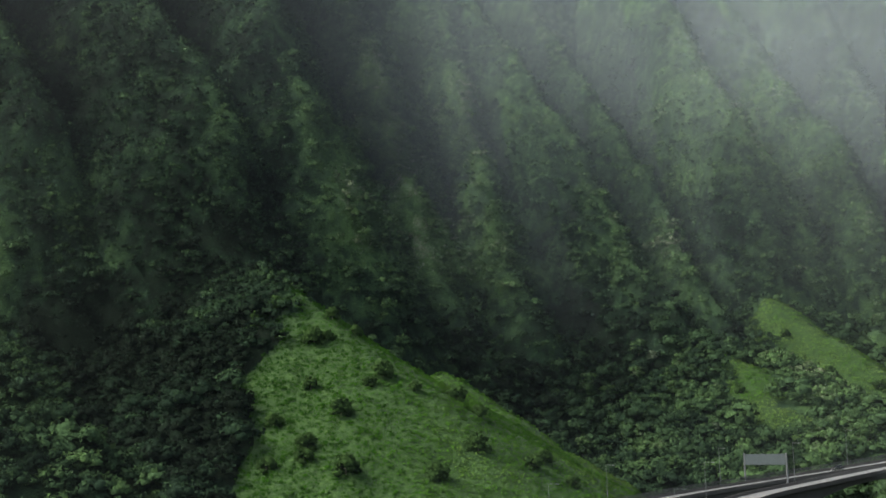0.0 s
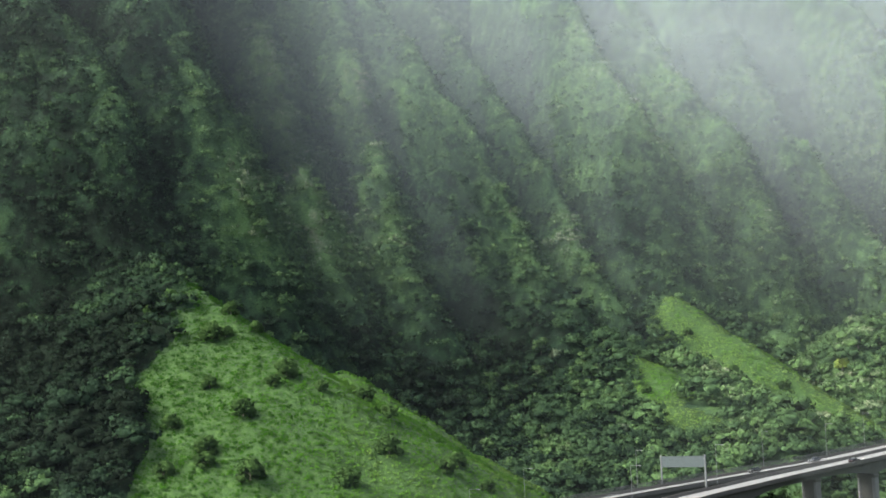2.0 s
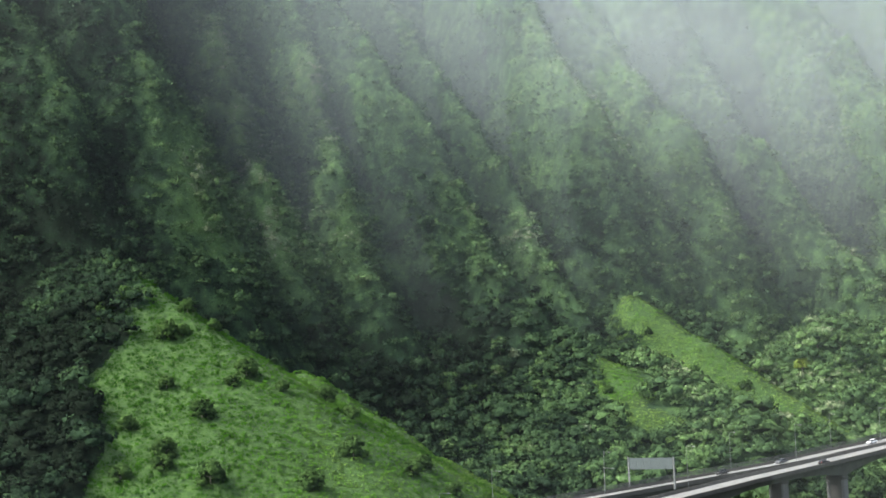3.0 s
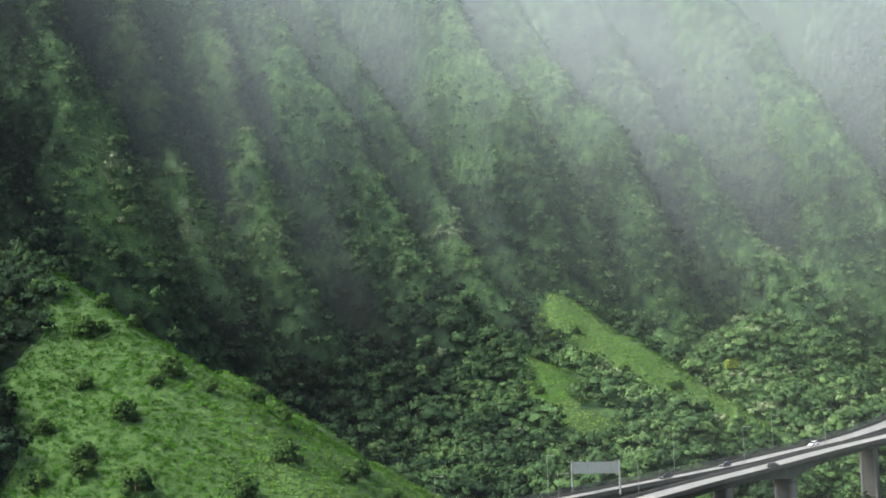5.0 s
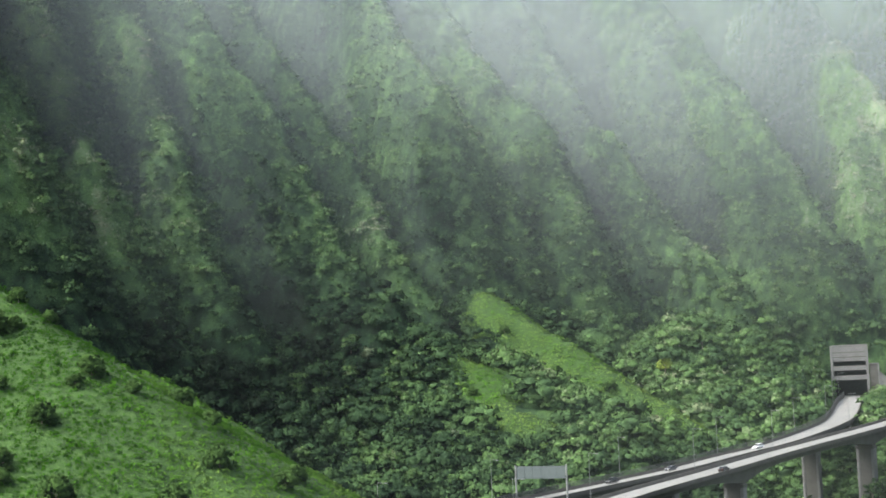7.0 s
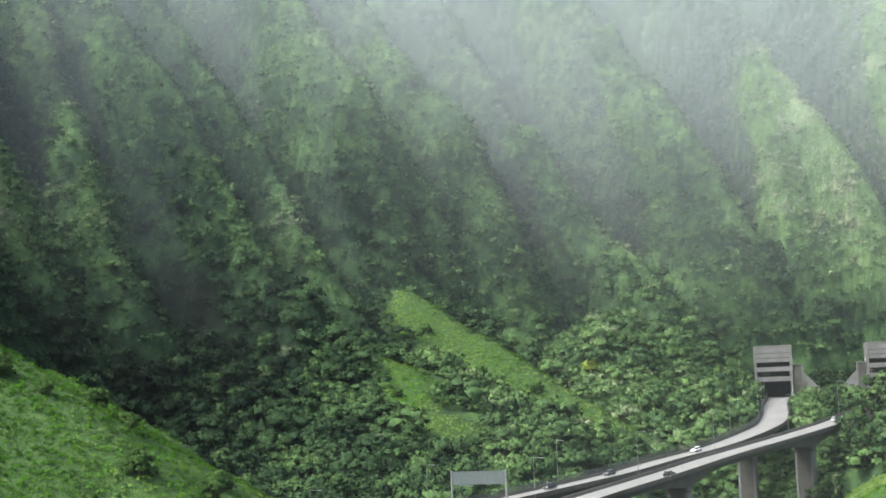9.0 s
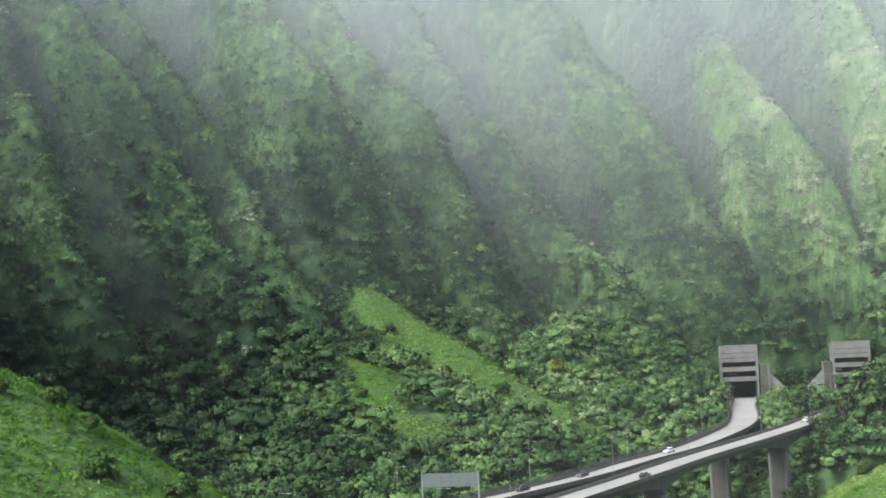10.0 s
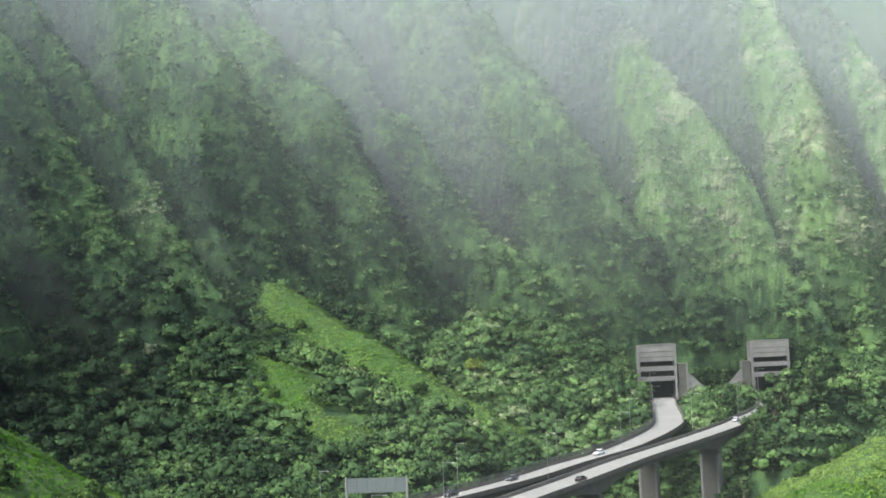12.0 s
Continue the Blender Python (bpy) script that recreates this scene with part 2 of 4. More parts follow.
def spur(x, y, crest, k, r, seed, faceted, steepness):
    """A buttress of the wall: a gentler western flank, a steep eastern one, and ribs down their fall lines."""
    best = np.full(x.shape, -1e9)
    run = 0.0
    for (x0, y0, z0), (x1, y1, z1) in zip(crest[:-1], crest[1:]):
        dx, dy = x1 - x0, y1 - y0
        size = math.hypot(dx, dy)
        s = np.clip(((x - x0) * dx + (y - y0) * dy) / (size * size), 0, 1)
        cx, cy = x - x0 - s * dx, y - y0 - s * dy
        d = np.hypot(cx, cy)
        east = np.clip(0.5 + 0.9 * (cx * 0.94 - cy * 0.34) / (d + 0.5), 0, 1)
        slope = 0.84 * k * (1 - east) + min(steepness * k, 3.0) * east
        drop = np.sqrt(d * d + r * r) - r
        fall = slope * drop
        if faceted:
            far = np.maximum(d - 15 - 4 * lattice((run + s * size) / 13, d * 0, seed + 5), 0)
            west = np.clip(1 - 2 * east, 0, 1)
            fall = west * k * (0.6 * drop + 1.1 * far) + (1 - west) * fall
        way = run + s * size - 0.8 * d
        rib = 1 - 2 * np.abs(lattice(way / 11.0, d / 60, seed)) + 0.5 * (1 - 2 * np.abs(lattice(way / 4.7, d / 30, seed + 3)))
        best = np.maximum(best, z0 + s * (z1 - z0) - fall + np.clip(d / 14, 0, 1) * 3.2 * rib)
        run += size
    return best


def soft_max(a, b, w):
    h = np.clip(0.5 + 0.5 * (a - b) / w, 0, 1)
    return b + (a - b) * h + w * h * (1 - h)


# outlines of the open grass in plan
NEAR_EDGE_Y, NEAR_EDGE_X = [380, 391, 405, 416, 434, 439, 450, 464, 476, 490], [-56, -57, -51, -54, -60, -55, -54, -48, -47, -47]
FAR_GRASS = [(139, 656), (142, 655), (161, 623), (182, 594), (193, 577), (184, 572), (170, 579), (166, 587), (156, 590), (148, 595), (150, 604), (141, 611), (140, 619), (136, 624), (130, 631), (131, 641)]
BACK_GRASS = [(7, 511), (13, 502), (21, 490), (26, 482), (19, 473), (12, 481), (4, 492)]
LOBE_GRASS = [(105, 588), (115, 577), (125, 563), (122, 557), (115, 555), (111, 548), (114, 543), (122, 542), (113, 531), (105, 533), (102, 541), (102, 550), (98, 555), (103, 566), (106, 577)]


def inside_by(x, y, outline):
    """Metres inside a closed outline; negative outside."""
    gap, odd = np.full(np.shape(x), 1e9), np.zeros(np.shape(x), bool)
    for (x0, y0), (x1, y1) in zip(outline, outline[1:] + outline[:1]):
        dx, dy = x1 - x0, y1 - y0
        f = np.clip(((x - x0) * dx + (y - y0) * dy) / (dx * dx + dy * dy), 0, 1)
        gap = np.minimum(gap, np.hypot(x - x0 - f * dx, y - y0 - f * dy))
        odd ^= ((y0 > y) != (y1 > y)) & (x < x0 + dx * (y - y0) / (dy if dy else 1e-9))
    return np.where(odd, gap, -gap)


def height(x, y):
    """Ground height, and how far the near and far grass hills rise over the rest."""
    x, y = np.asarray(x, float), np.asarray(y, float)
    foot = np.interp(x, FOOT_X, FOOT_Y)
    d = y - foot
    u = x + 0.55 * d
    steep = np.clip((d + 40) / 60, 0, 1)
    d = d + steep * (4 * lattice(u / 17, d / 90, 3) + 6 * lattice(u / 47, d / 160, 5))
    z = np.interp(d, RISE_D, RISE_Z)
    wob_x, wob_y = 1.7 * fractal(x, y, 22, 21, 3), 1.7 * fractal(x, y, 22, 31, 3)
    for n, (name, (crest, k, r)) in enumerate(SPURS.items()):
        z = soft_max(spur(x + wob_x, y + wob_y, crest, k, r, 90 + 7 * n, name in FACETED, 1.3 if name in OPEN_EAST else 1.7), z, 4)
    for name in ("left_knoll", "right_knoll", "valley_knoll", "island"):
        z = soft_max(tent(x + wob_x, y + wob_y, *KNOLLS[name]), z, 6)
    grass = np.full(x.shape, -50.0)
    for name in ("near_hill", "near_hill_back", "far_hill", "far_hill_lobe", "right_meadow"):
        t = tent(x + 0.15 * wob_x, y + 0.15 * wob_y, *KNOLLS[name])
        lead = t - z
        if name == "near_hill":   # groves close in on the grass from the west
            lead = np.minimum(lead, 0.35 * (x - np.interp(y, NEAR_EDGE_Y, NEAR_EDGE_X)))
        if name == "near_hill_back":
            lead = 0.3 * (inside_by(x, y, BACK_GRASS) + 1.5)
        if name == "far_hill":
            lead = 0.3 * (inside_by(x, y, FAR_GRASS) + 1.5)
        if name == "far_hill_lobe":
            lead = 0.3 * (inside_by(x, y, LOBE_GRASS) + 2)
        grass = np.maximum(grass, lead)
        z = soft_max(t, z, 2.5)
    z = z + steep * np.clip((z - 85) / 20, 0, 1) * (4.5 * lattice(x / 10 + 0.05 * y, z / 12, 55) + 2.4 * lattice(x / 4.6, z / 5.2, 56))   # knobs and ledges
    near = np.clip(1 - np.hypot(np.maximum(np.abs(x - 130) - 330, 0), np.maximum(np.abs(y - 560) - 260, 0)) / 200, 0, 1)
    z = z + near * (1.2 * fractal(x, y, 14, 41, 3)) + 2.0 * fractal(x, y, 60, 51, 2)
    # level bench before the two tunnel mouths, and the road cuttings
    bx = np.maximum(np.maximum(286 - x, x - 359), 0)
    by = np.maximum(y - 682, 0)
    bench = 48.0 + 2.5 * bx + 2.2 * by + np.maximum(0, 600 - y) * 3
    z = np.where(y > 590, np.minimum(z, bench), z)
    for p in ROAD_CUT:
        z = np.minimum(z, p[2] - 0.8 + 2.5 * np.maximum(np.hypot(x - p[0], y - p[1]) - 9.0, 0))
    return z, grass


def mesh_from(name, co, faces, material, tint=None, smooth=False, soft=None):
    """One mesh object from arrays of corners and of equal-sided faces."""
    co, faces = np.asarray(co, np.float32), np.asarray(faces, np.int32)
    n = faces.shape[1]
    me = bpy.data.meshes.new(name)
    me.vertices.add(len(co))
    me.vertices.foreach_set("co", co.ravel())
    me.loops.add(faces.size)
    me.loops.foreach_set("vertex_index", faces.ravel())
    me.polygons.add(len(faces))
    me.polygons.foreach_set("loop_start", np.arange(0, faces.size, n, dtype=np.int32))
    me.update(calc_edges=True)
    if smooth:
        me.shade_smooth()
    if tint is not None:
        me.attributes.new("tint", "FLOAT", "POINT").data.foreach_set("value", np.asarray(tint, np.float32))
    if soft is not None:
        me.attributes.new("soft", "FLOAT_VECTOR", "POINT").data.foreach_set("vector", np.asarray(soft, np.float32).ravel())
    me.materials.append(material)
    return new(name, me)


def axis(lo, hi, step, far_lo, far_hi):
    core = np.arange(lo, hi + 0.1, step)
    out_hi = hi + np.cumsum(np.geomspace(step * 2, (far_hi - hi) * 0.3, 14))
    out_lo = lo - np.cumsum(np.geomspace(step * 2, (lo - far_lo) * 0.3, 14))
    return np.concatenate([out_lo[::-1], core, out_hi])


def turf_amount(x, y, g):
    """How far open turf takes over from scrub, 0 to 1."""
    edge = fractal(x, y, 14, 61, 4)
    return np.clip((g + 0.8 + 1.6 * edge) / 2.5, 0, 1)


gx, gy = axis(-240, 600, 4.0, -2600, 2600), axis(340, 930, 3.6, -2600, 2600)
GX, GY = np.meshgrid(gx, gy)
GZ, GG = height(GX, GY)
nx, ny = len(gx), len(gy)
idx = np.arange(nx * ny).reshape(ny, nx)
quads = np.stack([idx[:-1, :-1], idx[:-1, 1:], idx[1:, 1:], idx[1:, :-1]], -1).reshape(-1, 4)
turf = turf_amount(GX, GY, GG)
# under closed scrub the soil lies a little below the leaf layer
ground_co = np.stack([GX, GY, GZ - 2.5 * np.clip((GZ - 62) / 10, 0, 1) * (turf < 0.02) * (GZ < 258) - 2.0 * ((GY > 679) & (GX > 280) & (GX < 370) & (GZ < 75))], -1).reshape(-1, 3)


def ground_material():
    m, nd, lk, b = shader("forest_floor_and_turf", 0.95)
    at = nd.new("ShaderNodeAttribute")
    at.attribute_name = "tint"
    n1 = noise_node(nd, lk, 0.08, 6, 0.65)
    soil = ramp(nd, [(0.3, (0.010, 0.024, 0.009)), (0.55, (0.020, 0.044, 0.014)), (0.8, (0.034, 0.056, 0.018))])
    lk.new(n1.outputs["Fac"], soil.inputs["Fac"])
    n2 = noise_node(nd, lk, 0.6, 6, 0.65)
    turf = ramp(nd, [(0.3, (0.010, 0.027, 0.004)), (0.5, (0.021, 0.052, 0.008)), (0.72, (0.036, 0.074, 0.013))])
    lk.new(n2.outputs["Fac"], turf.inputs["Fac"])
    mix = nd.new("ShaderNodeMix")
    mix.data_type = "RGBA"
    lk.new(at.outputs["Fac"], mix.inputs["Factor"])
    lk.new(soil.outputs["Color"], mix.inputs["A"])
    lk.new(turf.outputs["Color"], mix.inputs["B"])
    lk.new(mix.outputs["Result"], b.inputs["Base Color"])
    n3 = noise_node(nd, lk, 1.2, 5, 0.7)
    bp = nd.new("ShaderNodeBump")
    bp.inputs["Strength"].default_value, bp.inputs["Distance"].default_value = 0.8, 0.6
    lk.new(n3.outputs["Fac"], bp.inputs["Height"])
    lk.new(bp.outputs["Normal"], b.inputs["Normal"])
    return m


ground = mesh_from("ground", ground_co, quads, ground_material(), turf.ravel(), True)
tagged(ground, "steep green valley floor and fluted mountain wall", "terrain", kind="structure")

# ---- vegetation ----


def scatter(count, x0, x1, y0, y1):
    """Points spread evenly over the sloping ground of a stretch of the plan, with their normals."""
    x, y = rng.uniform(x0, x1, count * 3), rng.uniform(y0, y1, count * 3)
    z, g = height(x, y)
    e = 1.5
    zx, zy = (height(x + e, y)[0] - z) / e, (height(x, y + e)[0] - z) / e
    area = np.sqrt(1 + zx * zx + zy * zy)
    keep = rng.random(len(x)) < area / 3.2
    nrm = np.stack([-zx, -zy, np.ones_like(zx)], -1) / area[:, None]
    return np.stack([x, y, z], -1)[keep], nrm[keep], g[keep], area[keep]


def tufts(centre, nrm, radius, per, flat=0.8, leaf=0.30, spread=0.3, upright=0.55):
    """Corners of leaf clumps set over the domes of crowns."""
    n = len(centre)
    v = rng.normal(size=(n, per, 3))
    v /= np.linalg.norm(v, axis=-1, keepdims=True)
    axis_ = nrm * 0.5 + np.array([0, 0, 0.8])
    axis_ /= np.linalg.norm(axis_, axis=-1, keepdims=True)
    side = (v * axis_[:, None]).sum(-1, keepdims=True)
    v = np.where(side < -0.25, v - 2 * side * axis_[:, None], v)
    lump = rng.uniform(0.68, 1.08, (n, per, 1))
    p = centre[:, None] + v * lump * radius[:, None, None] * np.array([1, 1, flat])
    fn = v + spread * rng.normal(size=v.shape)
    fn /= np.linalg.norm(fn, axis=-1, keepdims=True)
    a = np.cross(fn, rng.normal(size=v.shape))
    a /= np.linalg.norm(a, axis=-1, keepdims=True)
    b = np.cross(fn, a)
    s = (radius[:, None, None] ** 0.6) * leaf * rng.uniform(0.6, 1.4, (n, per, 1))
    w = s * rng.uniform(0.5, 0.9, (n, per, 1))
    co = np.stack([p + a * s, p - a * s * 0.5 + b * w, p - a * s * 0.5 - b * w], 2).reshape(-1, 3)
    bulge = (1.15 - upright) * v + upright * nrm[:, None] + 0.35 * fn
    return co, np.repeat(bulge.reshape(-1, 3), 3, axis=0)


def domes(centre, n_, radius, tint_):
    """Lumpy little domes of foliage, twelve faces each, with round shading."""
    a1, a2 = np.arange(4) * np.pi * 0.5, np.arange(4) * np.pi * 0.5 + np.pi * 0.25
    tmpl = np.concatenate([[[0, 0, 1.0]], np.stack([0.74 * np.cos(a1), 0.74 * np.sin(a1), np.full(4, 0.62)], -1), np.stack([np.cos(a2), np.sin(a2), np.full(4, -0.25)], -1)])
    tri = [(0, 1 + k_, 1 + (k_ + 1) % 4) for k_ in range(4)] + [(1 + k_, 5 + k_, 1 + (k_ + 1) % 4) for k_ in range(4)] + [(5 + k_, 5 + (k_ + 1) % 4, 1 + (k_ + 1) % 4) for k_ in range(4)]
    n = len(centre)
    ax = np.cross(n_, rng.normal(size=(n, 3)))
    ax /= np.linalg.norm(ax, axis=-1, keepdims=True)
    frame_ = np.stack([ax, np.cross(n_, ax), n_], 1)
    dirs = np.einsum("vk,nkj->nvj", tmpl, frame_)
    co_ = centre[:, None] + dirs * radius[:, None, None] * rng.uniform(0.65, 1.15, (n, 9, 1)) * np.array([1, 1, 0.66])
    f_ = (np.array(tri)[None] + 9 * np.arange(n)[:, None, None]).reshape(-1, 3)
    return co_.reshape(-1, 3), f_, np.repeat(tint_, 9), (dirs + 0.7 * n_[:, None] + rng.normal(0, 0.22, dirs.shape)).reshape(-1, 3)


def leaf_object(name, parts, material, label, category):
    co = np.concatenate([c[0] for c, t in parts])
    soft = np.concatenate([c[1] for c, t in parts])
    tint = np.concatenate([t for c, t in parts])
    faces = np.arange(len(co)).reshape(-1, 3)
    return tagged(mesh_from(name, co, faces, material, tint, False, soft), label, category, kind="stuff")


def road_height(x, y):
    """Height of the nearest stretch of road."""
    d, h = np.full(np.shape(x), 1e9), np.zeros(np.shape(x))
    for p in ALL_ROAD[::3]:
        d_ = np.hypot(x - p[0], y - p[1])
        h = np.where(d_ < d, p[2], h)
        d = np.minimum(d, d_)
    return h


def road_distance(x, y):
    d = np.full(np.shape(x), 1e9)
    for p in ALL_ROAD[ALL_ROAD[:, 1] < 664][::2]:   # the open stretches only
        d = np.minimum(d, np.hypot(x - p[0], y - p[1]))
    return d


# ---- the forest on the wall and the valley floor ----
def crest_gap(x, y):
    """How far a place lies from the nearest crest line of the wall."""
    gap = np.full(np.shape(x), 99.0)
    for crest, k, r in SPURS.values():
        for (x0, y0, z0), (x1, y1, z1) in zip(crest[:-1], crest[1:]):
            dx, dy = x1 - x0, y1 - y0
            f = np.clip(((x - x0) * dx + (y - y0) * dy) / (dx * dx + dy * dy), 0, 1)
            gap = np.minimum(gap, np.hypot(x - x0 - f * dx, y - y0 - f * dy))
    return gap


def crown_tint(p, base, own):
    """Each crown's tint: painted sun and cloud shade by place, patches, and its own."""
    big = fractal(p[:, 0] + 0.3 * p[:, 2], 0.6 * p[:, 1] + p[:, 2], 42, 71, 3)
    small = fractal(p[:, 0] + 0.2 * p[:, 1], 0.6 * p[:, 1] + p[:, 2], 8, 77, 3)
    west, east = np.clip((125 - p[:, 0]) / 30, 0, 1), np.clip((p[:, 0] - 165) / 25, 0, 1)
    low = np.clip((90 - p[:, 2]) / 20, 0, 1)
    mid = np.clip((108 - p[:, 2]) / 25, 0, 1)
    base = base - 0.30 * np.clip((-36 - p[:, 0]) / 25, 0, 1) * np.clip((640 - p[:, 1]) / 40, 0, 1)   # cloud shade over the western ravine's groves, put into their tint
    base = base + 0.05 * low * east - 0.21 * mid * west   # cloud shade on western groves and sun on eastern ones, put into the tint
    base = base + 0.06 * np.clip((p[:, 2] - 95) / 30, 0, 1) * np.clip((40 - p[:, 0]) / 40, 0, 1) * np.clip((p[:, 0] + 60) / 30, 0, 1)   # tint raised slightly high on the western spurs
    base = base + 0.28 * np.clip((p[:, 0] - 325) / 20, 0, 1) * np.clip((p[:, 2] - 85) / 30, 0, 1)   # break of sun on the eastern spurs, put into the tint
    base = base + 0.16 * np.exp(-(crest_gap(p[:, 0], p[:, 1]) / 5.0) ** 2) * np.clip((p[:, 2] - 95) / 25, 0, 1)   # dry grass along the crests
    base = base + 0.14 * np.clip(1 - np.hypot((p[:, 0] - 148) / 40, (p[:, 1] - 580) / 50), 0, 0.6) / 0.6   # scrub round the far grass
    base = base + 0.36 * np.clip(-((p[:, 1] - 459) * 0.555 + (p[:, 0] + 109) * 0.832) / 6, 0, 1) * (p[:, 0] < -50)   # light scrub on the western knoll
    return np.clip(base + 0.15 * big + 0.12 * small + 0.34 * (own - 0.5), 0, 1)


def in_view_plan(p):
    """The stretch of the valley that the flight looks along."""
    a = np.degrees(np.arctan2(p[:, 0] + 30, p[:, 1] - 60))
    return (a > -20) & (a < 45)


def cells(q, seed):
    """Distance to the nearest scattered point of a unit lattice in space, and that point's own random value."""
    base = np.floor(q)
    best, own = np.full(len(q), 9.0), np.zeros(len(q))
    for i, j, k in itertools.product((-1, 0, 1), repeat=3):
        c_ = base + (i, j, k)
        h_ = c_[:, 0] * 127.1 + c_[:, 1] * 311.7 + c_[:, 2] * 74.7 + seed
        f_ = [np.modf(np.abs(np.sin(h_ * m_) * 43758.5453))[0] for m_ in (1.0, 1.37, 1.91)]
        d_ = np.sqrt((c_[:, 0] + f_[0] - q[:, 0]) ** 2 + (c_[:, 1] + f_[1] - q[:, 1]) ** 2 + (c_[:, 2] + f_[2] - q[:, 2]) ** 2)
        near_ = d_ < best
        own = np.where(near_, np.modf(f_[0] * 7.31 + f_[1] * 3.77)[0], own)
        best = np.where(near_, d_, best)
    return best, own


def grid_normals(co_):
    n_ = np.cross(np.gradient(co_, axis=1), np.gradient(co_, axis=0))
    return n_ / np.linalg.norm(n_, axis=-1, keepdims=True)


# the undergrowth: a low, closed leaf layer over valley and wall
cx, cy = np.arange(-175, 490, 1.4), np.arange(345, 865, 1.0)
CX, CY = np.meshgrid(cx, cy)
CZ, CG = height(CX, CY)
base_co = np.stack([CX, CY, CZ], -1)
slope_n = grid_normals(base_co)
flat_p = base_co.reshape(-1, 3)
CT = turf_amount(CX, CY, CG)
CR = road_distance(CX, CY)
d3, own3 = cells(flat_p * np.array([1, 1, 0.8]) / 2.6, 37.0)
edge = np.clip((0.5 - CT) / 0.3, 0, 1) * np.where(CZ < 35, 1, np.clip((CR - 6.2) / 3, 0, 1))
for _ in range(4):   # the leaf layer rounds off towards clearings
    edge = (edge + np.roll(edge, 1, 0) + np.roll(edge, -1, 0) + np.roll(edge, 1, 1) + np.roll(edge, -1, 1)) / 5
edge = np.clip(edge * 1.3 - 0.3, 0, 1) ** 0.7
lift = -0.5 * (1 - edge) + edge * (0.6 + 0.9 * (1 - d3 ** 2 / 0.7).reshape(CX.shape))
canopy_co = base_co + slope_n * lift[..., None]
canopy_n = grid_normals(canopy_co)
for _ in range(6):   # leaves even out the shading of the soil's small folds
    canopy_n = canopy_n + np.roll(canopy_n, 1, 0) + np.roll(canopy_n, -1, 0) + np.roll(canopy_n, 1, 1) + np.roll(canopy_n, -1, 1)
    canopy_n /= np.linalg.norm(canopy_n, axis=-1, keepdims=True)
faces_valley = (slope_n @ np.array([-0.35, -0.92, 0.3])) > -0.55
bores = (((CX > 290) & (CX < 322)) | ((CX > 335) & (CX < 364))) & (CY > 648) & (CY < 692) & (CZ < 58)
keep = in_view_plan(flat_p).reshape(CX.shape) & (CT < 0.65) & (CZ < 290) & faces_valley & ((CR > 5.8) | (CZ < 35)) & ~bores
number = np.cumsum(keep.ravel()).reshape(CX.shape) - 1
whole = keep[:-1, :-1] & keep[:-1, 1:] & keep[1:, 1:] & keep[1:, :-1]
faces = np.stack([number[:-1, :-1], number[:-1, 1:], number[1:, 1:], number[1:, :-1]], -1)[whole]
kept = keep.ravel()
# base tint under the crowns' 0.5: shade of the gaps put into the colour
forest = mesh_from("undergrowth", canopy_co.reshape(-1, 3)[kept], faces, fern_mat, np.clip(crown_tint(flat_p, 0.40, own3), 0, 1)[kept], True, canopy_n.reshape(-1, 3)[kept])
tagged(forest, "green undergrowth and fern over valley and wall, gap shade in its tint", "undergrowth", kind="stuff")

# the crowns over it: broad trees low down, cushions of scrub higher up the wall
face_area = (1 / np.maximum(slope_n[..., 2], 0.3)) * 1.4 * 1.0


def crown_sites(density, allowed):
    """Random places on the slope, so many to the square metre of it, off the turf and the roads."""
    count = int((density * face_area * allowed).sum())
    chance = (density * face_area * allowed).ravel()
    k_ = rng.choice(chance.size, count, p=chance / chance.sum())
    p_ = flat_p[k_] + np.stack([rng.uniform(-0.7, 0.7, count), rng.uniform(-0.5, 0.5, count), np.zeros(count)], -1)
    p_[:, 2] = height(p_[:, 0], p_[:, 1])[0]
    return p_, slope_n.reshape(-1, 3)[k_]


open_yard = (CZ < 60) & (((CX > 284) & (CX < 368) & (CY > 642) & (CY < 690)) | ((CX > 274) & (CX < 314) & (CY > 602) & (CY < 660)))   # before the tunnel mouths
wooded = keep & (CT < 0.5) & ~open_yard & ((CR > 9) | (CZ + 10 < road_height(CX, CY)))
CROWN_Z, CROWN_R = [40, 70, 95, 115, 150, 240], [3.7, 3.3, 2.6, 2.1, 1.7, 1.6]
mean_r = np.interp(CZ, CROWN_Z, CROWN_R) * (1 + 0.25 * fractal(CX, CY + CZ, 25, 83, 2))
site, site_n = crown_sites(1.35 / (np.pi * mean_r ** 2), wooded & (CZ > 100) & (CZ < 245))
rows_, cols_ = np.meshgrid(np.arange(104), np.arange(166))   # lower down the crowns close up evenly
px = -174 + 4.0 * cols_.ravel() + 2.0 * (rows_.ravel() % 2) + rng.uniform(-1.5, 1.5, rows_.size)
py = 346 + 3.7 * rows_.ravel() + rng.uniform(-1.4, 1.4, rows_.size)
ix, iy = np.clip(np.round((px + 175) / 1.4).astype(int), 0, len(cx) - 1), np.clip(np.round(py - 345).astype(int), 0, len(cy) - 1)
low_ = wooded[iy, ix] & (CZ[iy, ix] <= 100)
px, py, ix, iy = px[low_], py[low_], ix[low_], iy[low_]
site = np.concatenate([site, np.stack([px, py, height(px, py)[0]], -1)])
site_n = np.concatenate([site_n, slope_n[iy, ix]])
site_r = np.interp(site[:, 2], CROWN_Z, CROWN_R) * np.exp(rng.normal(0, 0.25, len(site)))
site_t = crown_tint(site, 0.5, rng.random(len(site)))
